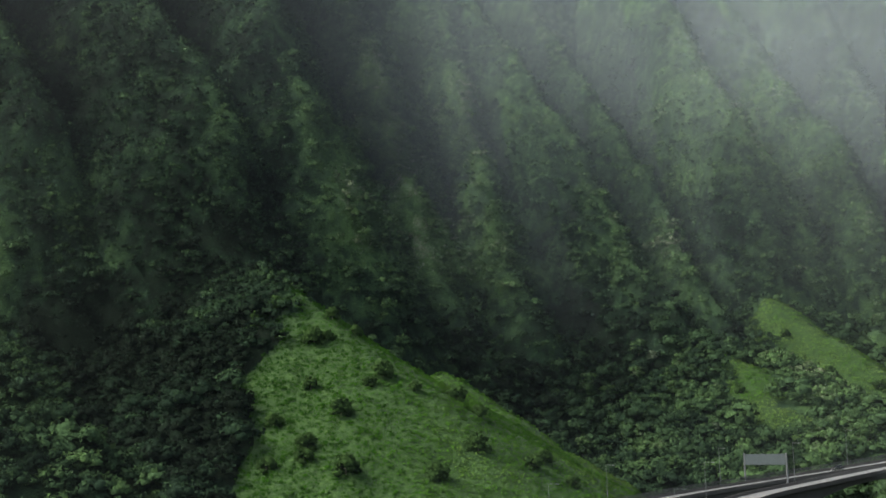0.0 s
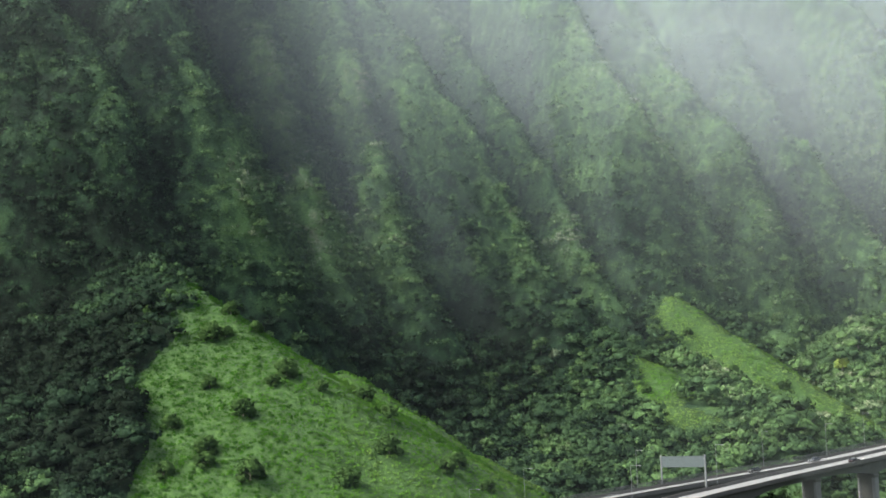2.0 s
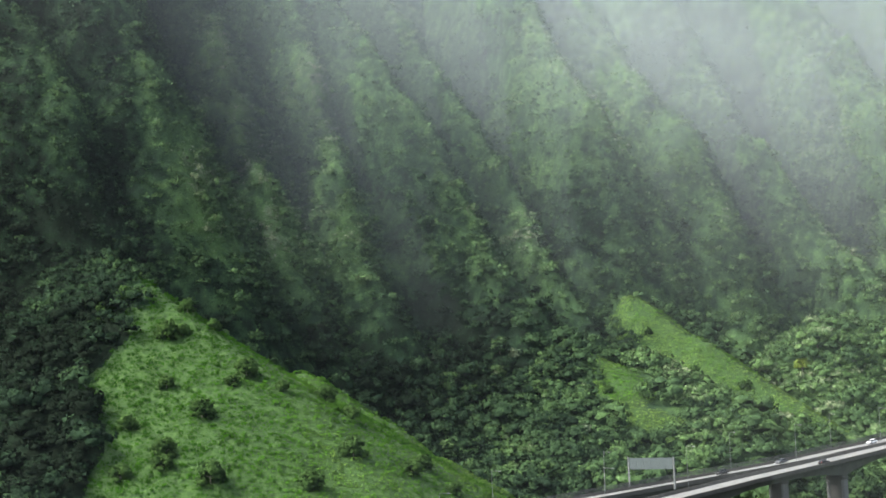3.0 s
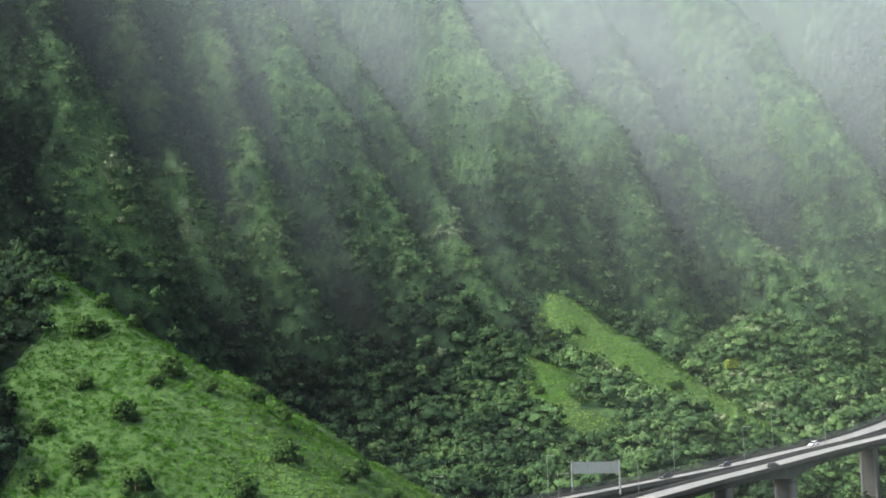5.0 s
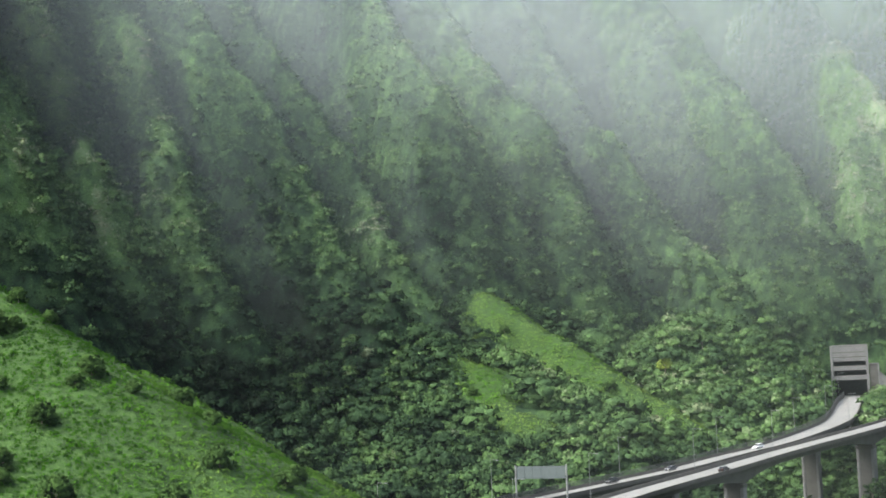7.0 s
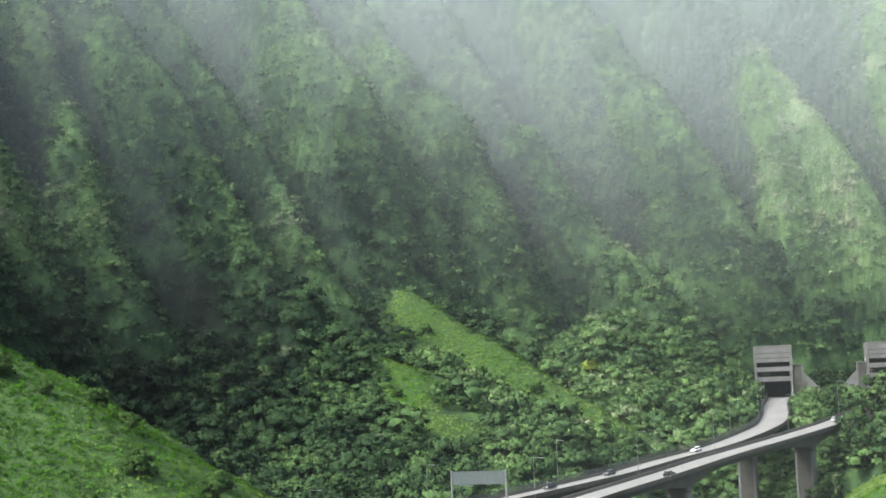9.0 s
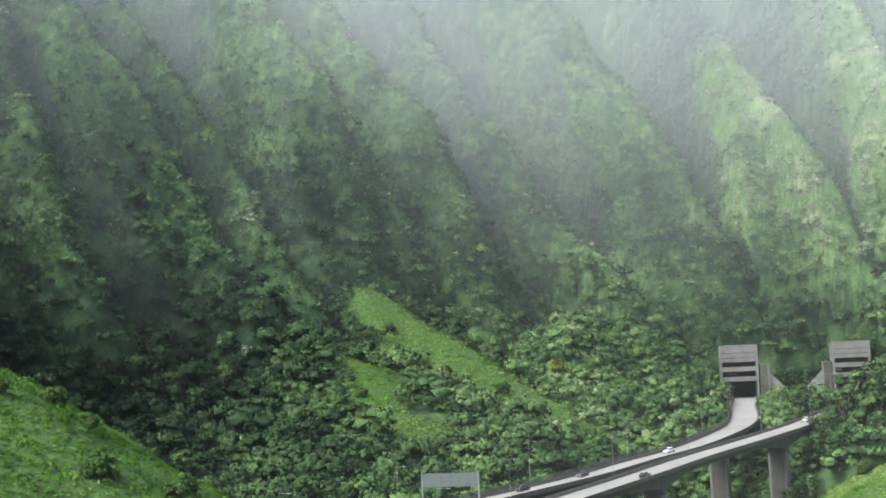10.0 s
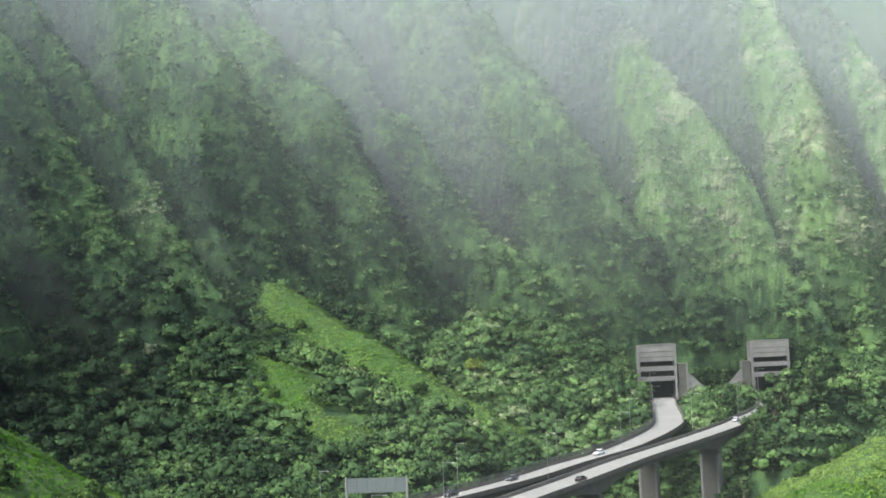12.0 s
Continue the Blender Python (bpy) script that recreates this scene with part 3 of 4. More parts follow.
# each crown gathers into lobes about 1.3 m in radius
lobes_of = np.clip(np.round((site_r / 1.55) ** 1.65), 1, 6).astype(int)
which = np.repeat(np.arange(len(site)), lobes_of)
alone = (lobes_of[which] == 1)[:, None]
v = rng.normal(size=(len(which), 3))
v[:, 2] = np.abs(v[:, 2]) * 0.9
v /= np.linalg.norm(v, axis=-1, keepdims=True)
axis_up = (0.4 + 0.6 * np.clip((site[:, 2:] - 70) / 40, 0, 1)) * site_n + np.array([0, 0, 0.55])
axis_up /= np.linalg.norm(axis_up, axis=-1, keepdims=True)
lobe_r = np.where(lobes_of[which] == 1, 1.0, 0.56) * site_r[which] * rng.uniform(0.8, 1.2, len(which))
high = np.where(lobes_of > 1, 0.75 * site_r, 0.15 * site_r)
lobe_c = site[which] + axis_up[which] * high[which][:, None] + np.where(alone, 0, 1) * v * (site_r[which] * 0.62)[:, None] * np.array([1, 1, 0.75])
lobe_n = np.where(alone, axis_up[which], 0.6 * v + 0.6 * axis_up[which])
lobe_n /= np.linalg.norm(lobe_n, axis=-1, keepdims=True)
lobe_t = np.clip(site_t[which] + rng.normal(0, 0.03, len(which)), 0, 1)


# inner domes tinted below their leaves, shade inside the crowns put into colour
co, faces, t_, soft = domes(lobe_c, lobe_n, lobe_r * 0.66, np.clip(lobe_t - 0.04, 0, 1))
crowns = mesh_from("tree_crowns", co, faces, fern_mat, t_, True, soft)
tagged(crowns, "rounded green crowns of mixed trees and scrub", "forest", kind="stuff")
per = 15
co, soft = tufts(lobe_c, lobe_n, lobe_r, per, 0.7, 0.38, 0.6, 0.35)
t_ = np.repeat(np.clip(np.repeat(lobe_t, per) + rng.normal(0.02, 0.07, len(lobe_t) * per), 0, 1), 3)
# fern fronds and vines between the crowns on the wall
chance = (face_area * (wooded & (CZ > 66)) * np.interp(CZ, [66, 100], [0.4, 1.0])).ravel()
spot = rng.choice(chance.size, 340000, p=chance / chance.sum())
qn = canopy_n.reshape(-1, 3)[spot]
q = canopy_co.reshape(-1, 3)[spot] + rng.normal(0, 0.5, (len(spot), 3)) + qn * rng.uniform(0.0, 0.9, (len(spot), 1))
fn = qn + 0.8 * rng.normal(size=qn.shape)
fn /= np.linalg.norm(fn, axis=-1, keepdims=True)
ta = np.cross(fn, rng.normal(size=qn.shape))
ta /= np.linalg.norm(ta, axis=-1, keepdims=True)
tb = np.cross(fn, ta)
ts = rng.uniform(0.35, 0.8, (len(spot), 1))
co2 = np.stack([q + ta * ts, q - ta * ts * 0.6 + tb * ts * 0.7, q - ta * ts * 0.6 - tb * ts * 0.7], 1).reshape(-1, 3)
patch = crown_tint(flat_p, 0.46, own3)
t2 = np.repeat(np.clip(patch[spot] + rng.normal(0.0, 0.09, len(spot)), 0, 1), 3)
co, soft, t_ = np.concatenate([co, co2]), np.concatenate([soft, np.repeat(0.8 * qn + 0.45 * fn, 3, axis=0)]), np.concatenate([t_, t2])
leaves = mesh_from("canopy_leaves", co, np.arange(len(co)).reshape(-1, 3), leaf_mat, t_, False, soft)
tagged(leaves, "green leaf clumps of the forest canopy and wall scrub", "foliage", kind="stuff")
# tussocks of grass on the two open hills
p, nrm, g, area = scatter(130000, -110, 330, 370, 680)
ok = in_view_plan(p) & (turf_amount(p[:, 0], p[:, 1], g) > 0.25)
p, nrm = p[ok], nrm[ok]
r = np.exp(rng.normal(-0.35, 0.4, len(p)))
# tint rises eastwards; sun on far hill and eastern meadow put into it
parts = [(tufts(p, nrm, r, 6, 0.45, 0.36, 0.2, 1.1), np.repeat(np.clip(0.21 + 0.53 * np.clip((p[:, 0] + 48) / 50, 0, 1) + 0.18 * np.clip((p[:, 0] - 80) / 40, 0, 1) + 0.26 * np.clip((p[:, 0] - 205) / 10, 0, 1) + 0.17 * fractal(p[:, 0], p[:, 1], 16, 81, 4) + 0.05 * rng.normal(size=len(p)), 0, 1), 6 * 3))]
leaf_object("hill_grass", parts, grass_mat, "bright green tussock grass on the open hills", "grass")

# ---- mist drifting before the wall ----


def mist_material(name, dense, low, high, scale, seed, west):
    m = bpy.data.materials.new(name)
    m.use_nodes = True
    nd, lk = m.node_tree.nodes, m.node_tree.links
    nd.remove(nd["Principled BSDF"])
    t = nd.new("ShaderNodeTexCoord")
    sep = nd.new("ShaderNodeSeparateXYZ")
    lk.new(t.outputs["Object"], sep.inputs[0])
    up = nd.new("ShaderNodeMapRange")
    up.interpolation_type = "SMOOTHSTEP"
    up.inputs["From Min"].default_value, up.inputs["From Max"].default_value = low, high
    lk.new(sep.outputs["Z"], up.inputs["Value"])
    side = nd.new("ShaderNodeMapRange")
    side.interpolation_type = "SMOOTHSTEP"
    side.inputs["From Min"].default_value, side.inputs["From Max"].default_value = -95, 25
    side.inputs["To Min"].default_value = west   # thinner towards the western ravine
    lk.new(sep.outputs["X"], side.inputs["Value"])
    mp = nd.new("ShaderNodeMapping")
    mp.inputs["Location"].default_value = (seed * 31.0, seed * 17.0, 0)
    lk.new(t.outputs["Object"], mp.inputs["Vector"])
    n = nd.new("ShaderNodeTexNoise")
    n.inputs["Scale"].default_value, n.inputs["Detail"].default_value, n.inputs["Roughness"].default_value = scale, 3, 0.45
    lk.new(mp.outputs["Vector"], n.inputs["Vector"])
    puff = nd.new("ShaderNodeMapRange")
    puff.inputs["From Min"].default_value, puff.inputs["From Max"].default_value = 0.25, 0.75
    puff.inputs["To Min"].default_value, puff.inputs["To Max"].default_value = 0.65, 1.2
    lk.new(n.outputs["Fac"], puff.inputs["Value"])
    k1 = nd.new("ShaderNodeMath")
    k1.operation = "MULTIPLY"
    lk.new(up.outputs["Result"], k1.inputs[0])
    lk.new(side.outputs["Result"], k1.inputs[1])
    k2 = nd.new("ShaderNodeMath")
    k2.operation = "MULTIPLY"
    lk.new(k1.outputs[0], k2.inputs[0])
    lk.new(puff.outputs["Result"], k2.inputs[1])
    k3 = nd.new("ShaderNodeMath")
    k3.operation = "MULTIPLY"
    k3.use_clamp = True
    k3.inputs[1].default_value = dense
    lk.new(k2.outputs[0], k3.inputs[0])
    clear = nd.new("ShaderNodeBsdfTransparent")
    white, back = nd.new("ShaderNodeBsdfDiffuse"), nd.new("ShaderNodeBsdfTranslucent")
    white.inputs["Color"].default_value = back.inputs["Color"].default_value = (0.615, 0.732, 0.735, 1)
    lit = nd.new("ShaderNodeCombineXYZ")   # droplets scatter light from above whatever way the veil faces
    lit.inputs[0].default_value, lit.inputs[1].default_value, lit.inputs[2].default_value = -0.2, -0.5, 0.84
    lk.new(lit.outputs[0], white.inputs["Normal"])
    lk.new(lit.outputs[0], back.inputs["Normal"])
    both, mix = nd.new("ShaderNodeMixShader"), nd.new("ShaderNodeMixShader")
    lk.new(white.outputs[0], both.inputs[1])
    lk.new(back.outputs[0], both.inputs[2])
    lk.new(k3.outputs[0], mix.inputs[0])
    lk.new(clear.outputs[0], mix.inputs[1])
    lk.new(both.outputs[0], mix.inputs[2])
    lk.new(mix.outputs[0], nd["Material Output"].inputs["Surface"])
    return m


MIST_X = [-500, -70, -38, -4, 60, 100, 150, 250, 325, 370, 420, 1000]
MIST_Y = [300, 515, 545, 582, 628, 652, 668, 690, 692, 672, 668, 640]


def mist_sheet(offset, dense, low, high, scale, seed, west=0.1):
    """A veil that hangs along the spurs and leans back with the wall."""
    us, vs = np.linspace(-500, 1000, 90), np.linspace(0, 1, 24)
    U, V = np.meshgrid(us, vs)
    zz = 5 + V * 445
    Y = np.interp(U, MIST_X, MIST_Y) + (zz - 110) * 0.5 + offset + 6 * np.sin(U / 37 + seed) + 5 * np.sin(zz / 23 + seed)
    co = np.stack([U, Y, zz], -1).reshape(-1, 3)
    k = np.arange(co.shape[0]).reshape(U.shape)
    f = np.stack([k[:-1, :-1], k[:-1, 1:], k[1:, 1:], k[1:, :-1]], -1).reshape(-1, 4)
    ob = mesh_from("mist_veil", co, f, mist_material("thin_mist", dense, low, high, scale, seed, west), None, True)
    return tagged(ob, "thin grey mist drifting in front of the mountain wall", "mist", kind="stuff")


mist_sheet(62, 0.08, 70, 250, 0.011, 1)
mist_sheet(34, 0.06, 60, 230, 0.011, 5)
mist_sheet(6, 0.06, 52, 235, 0.013, 2)
mist_sheet(-22, 0.065, 52, 245, 0.010, 3)
mist_sheet(-46, 0.085, 60, 255, 0.009, 4)
mist_sheet(-200, 0.024, -80, 110, 0.008, 6, 0.5)

# ---- the viaducts ----


def bm_object(name, bm, material, parent=None, label=""):
    me = bpy.data.meshes.new(name)
    bm.to_mesh(me)
    bm.free()
    me.materials.append(material)
    ob = new(name, me)
    if parent:
        ob.parent = parent
    if label:
        ob["label"] = label
    return ob


def part(name, bm, material, parent, label=""):
    return bm_object(name, bm, material, parent, label)


def sweep(line, section, closed=True):
    """Sweep a section along a line; section(k) gives (across, up) pairs, across to the right of the way."""
    bm = bmesh.new()
    rings = []
    n = len(line)
    for k in range(n):
        a, b = line[max(k - 1, 0)], line[min(k + 1, n - 1)]
        d = np.array([b[0] - a[0], b[1] - a[1]])
        d /= np.linalg.norm(d)
        r_ = np.array([d[1], -d[0]])
        rings.append([bm.verts.new((line[k][0] + r_[0] * u, line[k][1] + r_[1] * u, line[k][2] + w)) for u, w in section(k)])
    m = len(rings[0])
    for k in range(n - 1):
        for j in range(m if closed else m - 1):
            bm.faces.new((rings[k][j], rings[k][(j + 1) % m], rings[k + 1][(j + 1) % m], rings[k + 1][j]))
    if closed:
        bm.faces.new(rings[0])
        bm.faces.new(rings[-1][::-1])
    bmesh.ops.recalc_face_normals(bm, faces=bm.faces)
    return bm


def box(bm, x0, x1, y0, y1, z0, z1, bevel=0.0):
    r = bmesh.ops.create_cube(bm, size=1.0, matrix=Matrix.Translation(((x0 + x1) / 2, (y0 + y1) / 2, (z0 + z1) / 2)) @ Matrix.Diagonal((x1 - x0, y1 - y0, z1 - z0, 1)))
    if bevel:
        es = {e for v in r["verts"] for e in v.link_edges}
        bmesh.ops.bevel(bm, geom=list(es), offset=bevel, segments=2, affect="EDGES")


def along(line):
    return np.concatenate([[0], np.cumsum(np.hypot(*np.diff(line[:, :2], axis=0).T))])


def viaduct(name, line, half, pier_at, label):
    root = tagged(new(name), label, "viaduct")
    s = along(line)

    def depth(k):
        d = min(abs(s[k] - q) for q in pier_at)
        return 1.9 + 2.4 * max(0.0, 1 - d / 26.0) ** 2

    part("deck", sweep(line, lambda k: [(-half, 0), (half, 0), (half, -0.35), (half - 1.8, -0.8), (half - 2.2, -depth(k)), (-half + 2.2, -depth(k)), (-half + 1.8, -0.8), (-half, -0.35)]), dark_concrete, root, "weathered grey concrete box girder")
    part("road_surface", sweep(line, lambda k: [(-half + 0.5, 0.004), (half - 0.5, 0.004), (half - 0.5, 0.06), (-half + 0.5, 0.06)]), road_mat, root, "pale concrete carriageway")
    for sg in (-1, 1):
        part("parapet", sweep(line, lambda k: [(sg * half, -0.3), (sg * half, 0.85), (sg * (half - 0.25), 0.85), (sg * (half - 0.45), 0.064), (sg * (half - 0.45), -0.3)]), stained_shaded, root)
    for q in pier_at:
        k = int(np.argmin(abs(s - q)))
        a, b = line[max(k - 1, 0)], line[min(k + 1, len(line) - 1)]
        ang = math.atan2(b[1] - a[1], b[0] - a[0])
        gz = float(height(np.array([line[k][0]]), np.array([line[k][1]]))[0][0]) - 3
        top = line[k][2] - depth(k)
        stand = pose(line[k][0], line[k][1], 0, 0, 0, math.degrees(ang))
        bm = bmesh.new()
        box(bm, -0.9, 0.9, -2.0, 2.0, gz, top + 0.05, 0.15)
        bmesh.ops.transform(bm, matrix=stand, verts=bm.verts)
        pier = part("pier", bm, dark_concrete, root, "tall grey concrete pier with shade-darkened face and paler edge columns")
        for sg in (-1, 1):
            bm = bmesh.new()
            box(bm, -1.25, 1.25, sg * 2.3 - 0.45, sg * 2.3 + 0.45, gz, top + 0.05, 0.2)
            bmesh.ops.transform(bm, matrix=stand, verts=bm.verts)
            part("edge_column", bm, concrete, pier)
        bm = bmesh.new()   # flared head under the girder
        box(bm, -1.5, 1.5, -2.9, 2.9, top - 1.3, top + 0.1, 0.3)
        bmesh.ops.transform(bm, matrix=stand, verts=bm.verts)
        part("pier_head", bm, dark_concrete, pier)
    return root


def nearest_s(line, x, y):
    return float(along(line)[int(np.argmin(np.hypot(line[:, 0] - x, line[:, 1] - y)))])


far_viaduct = viaduct("viaduct", FAR_ROAD, 4.8, [nearest_s(FAR_ROAD, *q) for q in ((36, 395), (80, 442), (135, 473.5), (201.5, 518), (247, 575))], "grey concrete road viaduct curving into a tunnel mouth")
near_viaduct = viaduct("viaduct", NEAR_ROAD, 4.8, [nearest_s(NEAR_ROAD, *q) for q in ((66, 375), (93, 412), (144, 452.5), (211, 501), (275, 560))], "grey concrete road viaduct on tall piers beside its twin")



def edge_shade_band(root, line, across, high):
    """Dark bars on posts, added for the shaded, dirty band along a deck edge."""
    s = along(line)
    bm = bmesh.new()
    box(bm, -0.06, 0.06, -0.05, 0.05, 0.8, high, 0.01)
    first_post = None
    for q in np.arange(100.0, s[-1] - 6, 5.0):
        k = min(int(np.searchsorted(s, q)), len(line) - 1)
        a, b = line[k - 1], line[k]
        d = (b - a) / np.hypot(b[0] - a[0], b[1] - a[1])
        c_ = a + (b - a) * (q - s[k - 1]) / (s[k] - s[k - 1])
        if first_post is None:
            first_post = post = part("shade_band_post", bm, shade_band_mat, root, "dark post added for the shaded parapet band")
        else:
            post = new("shade_band_post", first_post.data)
            post.parent = root
        post.matrix_basis = pose(c_[0] + d[1] * across, c_[1] - d[0] * across, c_[2], 0, 0, math.degrees(math.atan2(d[1], d[0])))
    for z in np.arange(1.0, high + 0.01, 0.2):
        part("shade_band_bar", sweep(line, lambda k: [(across - 0.04, z - 0.05), (across + 0.04, z - 0.05), (across + 0.04, z + 0.05), (across - 0.04, z + 0.05)]), shade_band_mat, root, "dark bar added for the shaded parapet band")


# added bars take the place of parapet shade and tree shadow
edge_shade_band(far_viaduct, FAR_ROAD, -4.7, 2.0)

# ---- tunnel portals ----


def portal(x, y, z, turn, wide, wing):
    """A tunnel mouth: side pillars, a deep header and louvre beams over a dark bore; wing: side of the stair tower."""
    root = tagged(new("tunnel_portal"), "tall grey concrete tunnel portal with stacked beams over the dark mouth", "tunnel portal")
    h, w = 21.5, wide / 2
    m = pose(x, y, z, 0, 0, turn)
    root.matrix_basis = m

    def add(name, boxes, mat, label="", bevel=0.06):
        bm = bmesh.new()
        for b in boxes:
            box(bm, *b, bevel)
        return part(name, bm, mat, root, label)

    for sg in (-1, 1):
        add("pillar", [(sg * w - 0.5, sg * w + 0.5, -1.2, 12, -1, h)], concrete)
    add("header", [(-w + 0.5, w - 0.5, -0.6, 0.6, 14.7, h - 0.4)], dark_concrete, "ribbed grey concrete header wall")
    for z0, z1, out in ((18.6, 20.9, -0.78), (16.6, 18.3, -0.7), (14.75, 16.3, -0.62)):
        add("header_course", [(-w + 0.55, w - 0.55, out, -0.55, z0, z1)], concrete)
    add("coping", [(-w + 0.5, w - 0.5, -0.95, 0.7, h - 0.45, h + 0.1)], concrete)
    for z0, z1 in ((10.9, 12.8), (6.9, 8.8)):
        add("louvre_beam", [(-w + 0.5, w - 0.5, -0.9, 0.4, z0, z1)], concrete)
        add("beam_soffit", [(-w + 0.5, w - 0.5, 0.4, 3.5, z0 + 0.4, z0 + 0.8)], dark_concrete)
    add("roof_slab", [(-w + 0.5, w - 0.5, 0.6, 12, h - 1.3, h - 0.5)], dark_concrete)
    # added end wall closes the short bore in place of its dark depth
    add("bore_wall", [(-w + 0.5, w - 0.5, 11.5, 12, -1, h - 1.3)], void_mat, "near-black end wall for the darkness inside the tunnel mouth")
    add("floor_slab", [(-w + 0.5, w - 0.5, -3, 11.5, -1.0, -0.02)], dark_concrete)
    sx = wing * (w + 2.6)
    add("stair_tower", [(sx - 1.8, sx + 1.8, -0.4, 6, -1, 13.2)], dark_concrete, "lower dark stair tower beside the portal", 0.1)
    add("tower_edge", [(sx + wing * 1.8 - 0.3, sx + wing * 1.8 + 0.3, -0.9, -0.35, -1, 13.6)], concrete)
    add("tower_cap", [(sx - 2.0, sx + 2.0, -0.8, 6.1, 13.2, 13.6)], concrete)
    bm = bmesh.new()   # sloping wing wall that holds back the hillside
    x0, x1 = sx + wing * 1.9, sx + wing * 10.5
    lo, hi = [], []
    for yy in (0.2, 0.9):
        lo += [bm.verts.new((x0, yy, -1)), bm.verts.new((x1, yy, -1))]
        hi += [bm.verts.new((x0, yy, 10.5)), bm.verts.new((x1, yy, 1.4))]
    for q in ((lo[0], lo[1], hi[1], hi[0]), (lo[2], hi[2], hi[3], lo[3]), (hi[0], hi[1], hi[3], hi[2]), (lo[0], hi[0], hi[2], lo[2]), (lo[1], lo[3], hi[3], hi[1]), (lo[0], lo[2], lo[3], lo[1])):
        bm.faces.new(q)
    bmesh.ops.recalc_face_normals(bm, faces=bm.faces)
    part("wing_wall", bm, concrete, root, "sloping concrete wing wall")
    return root


portal(301.2, 667, 49.3, -30, 14.4, 1)
portal(348.5, 657, 49.3, -30, 14.4, -1)

# ---- sign gantry ----


def sign_gantry():
    root = tagged(new("sign_gantry"), "overhead road sign board seen from behind on two steel posts", "road sign")
    root.matrix_basis = pose(91, 449, 32.0, 0, 0, -39)
    for sg in (-1, 1):
        bm = bmesh.new()
        bmesh.ops.create_cone(bm, cap_ends=True, segments=12, radius1=0.28, radius2=0.22, depth=8.8, matrix=Matrix.Translation((sg * 6.7, 0, 4.4 - 0.4)))
        part("post", bm, steel, root)
    for z in (5.9, 7.3):
        bm = bmesh.new()
        box(bm, -6.5, 6.5, 0.15, 0.35, z - 0.12, z + 0.12, 0.03)
        part("cross_beam", bm, steel, root)
    for k in range(6):
        bm = bmesh.new()
        box(bm, -6.4 + k * 2.133, -4.29 + k * 2.133, -0.05, 0.05, 5.0, 8.1, 0.02)
        part("panel", bm, sign_back, root, "grey-green back of a sign panel")
    return root


sign_gantry()

# ---- street lamps ----


def street_lamp():
    root = tagged(new("street_lamp"), "slim grey steel street lamp with a single arm", "street lamp", "lamps along the viaducts")
    bm = bmesh.new()
    bmesh.ops.create_cone(bm, cap_ends=True, segments=8, radius1=0.07, radius2=0.035, depth=10.5, matrix=Matrix.Translation((0, 0, 5.25)))
    part("pole", bm, steel, root)
    bm = bmesh.new()
    box(bm, -0.04, 2.2, -0.035, 0.035, 10.32, 10.40, 0.015)
    part("arm", bm, steel, root)
    bm = bmesh.new()
    box(bm, 1.7, 2.5, -0.14, 0.14, 10.2, 10.36, 0.05)
    part("lamp_head", bm, steel, root)
    return root


lamp = street_lamp()
first = True
for line, side, start in ((FAR_ROAD, -1, 20.0), (NEAR_ROAD, -1, 34.0)):
    s = along(line)
    for q in np.arange(start, s[-1] - 40, 48.0):
        k = int(np.argmin(abs(s - q)))
        a, b = line[max(k - 1, 0)], line[min(k + 1, len(line) - 1)]
        ang = math.atan2(b[1] - a[1], b[0] - a[0])
        px, py = line[k][0] + side * math.sin(ang) * 4.65, line[k][1] - side * math.cos(ang) * 4.65
        m = pose(px, py, line[k][2] + 0.85, 0, 0, math.degrees(ang) - 90)
        if first:
            lamp.matrix_basis = m
            first = False
        else:
            copy_thing(lamp, m)

# ---- cars on the viaducts ----
tyre_mat = plain("tyre_rubber", (0.02, 0.02, 0.02), 0.9)
rim_mat = plain("wheel_rim", (0.35, 0.35, 0.36), 0.35, 0.8)
glass_mat = plain("dark_car_glass", (0.012, 0.014, 0.016), 0.08)
lamp_glass = plain("clear_headlight", (0.6, 0.6, 0.58), 0.2)
red_glass = plain("red_tail_light", (0.10, 0.012, 0.010), 0.25)


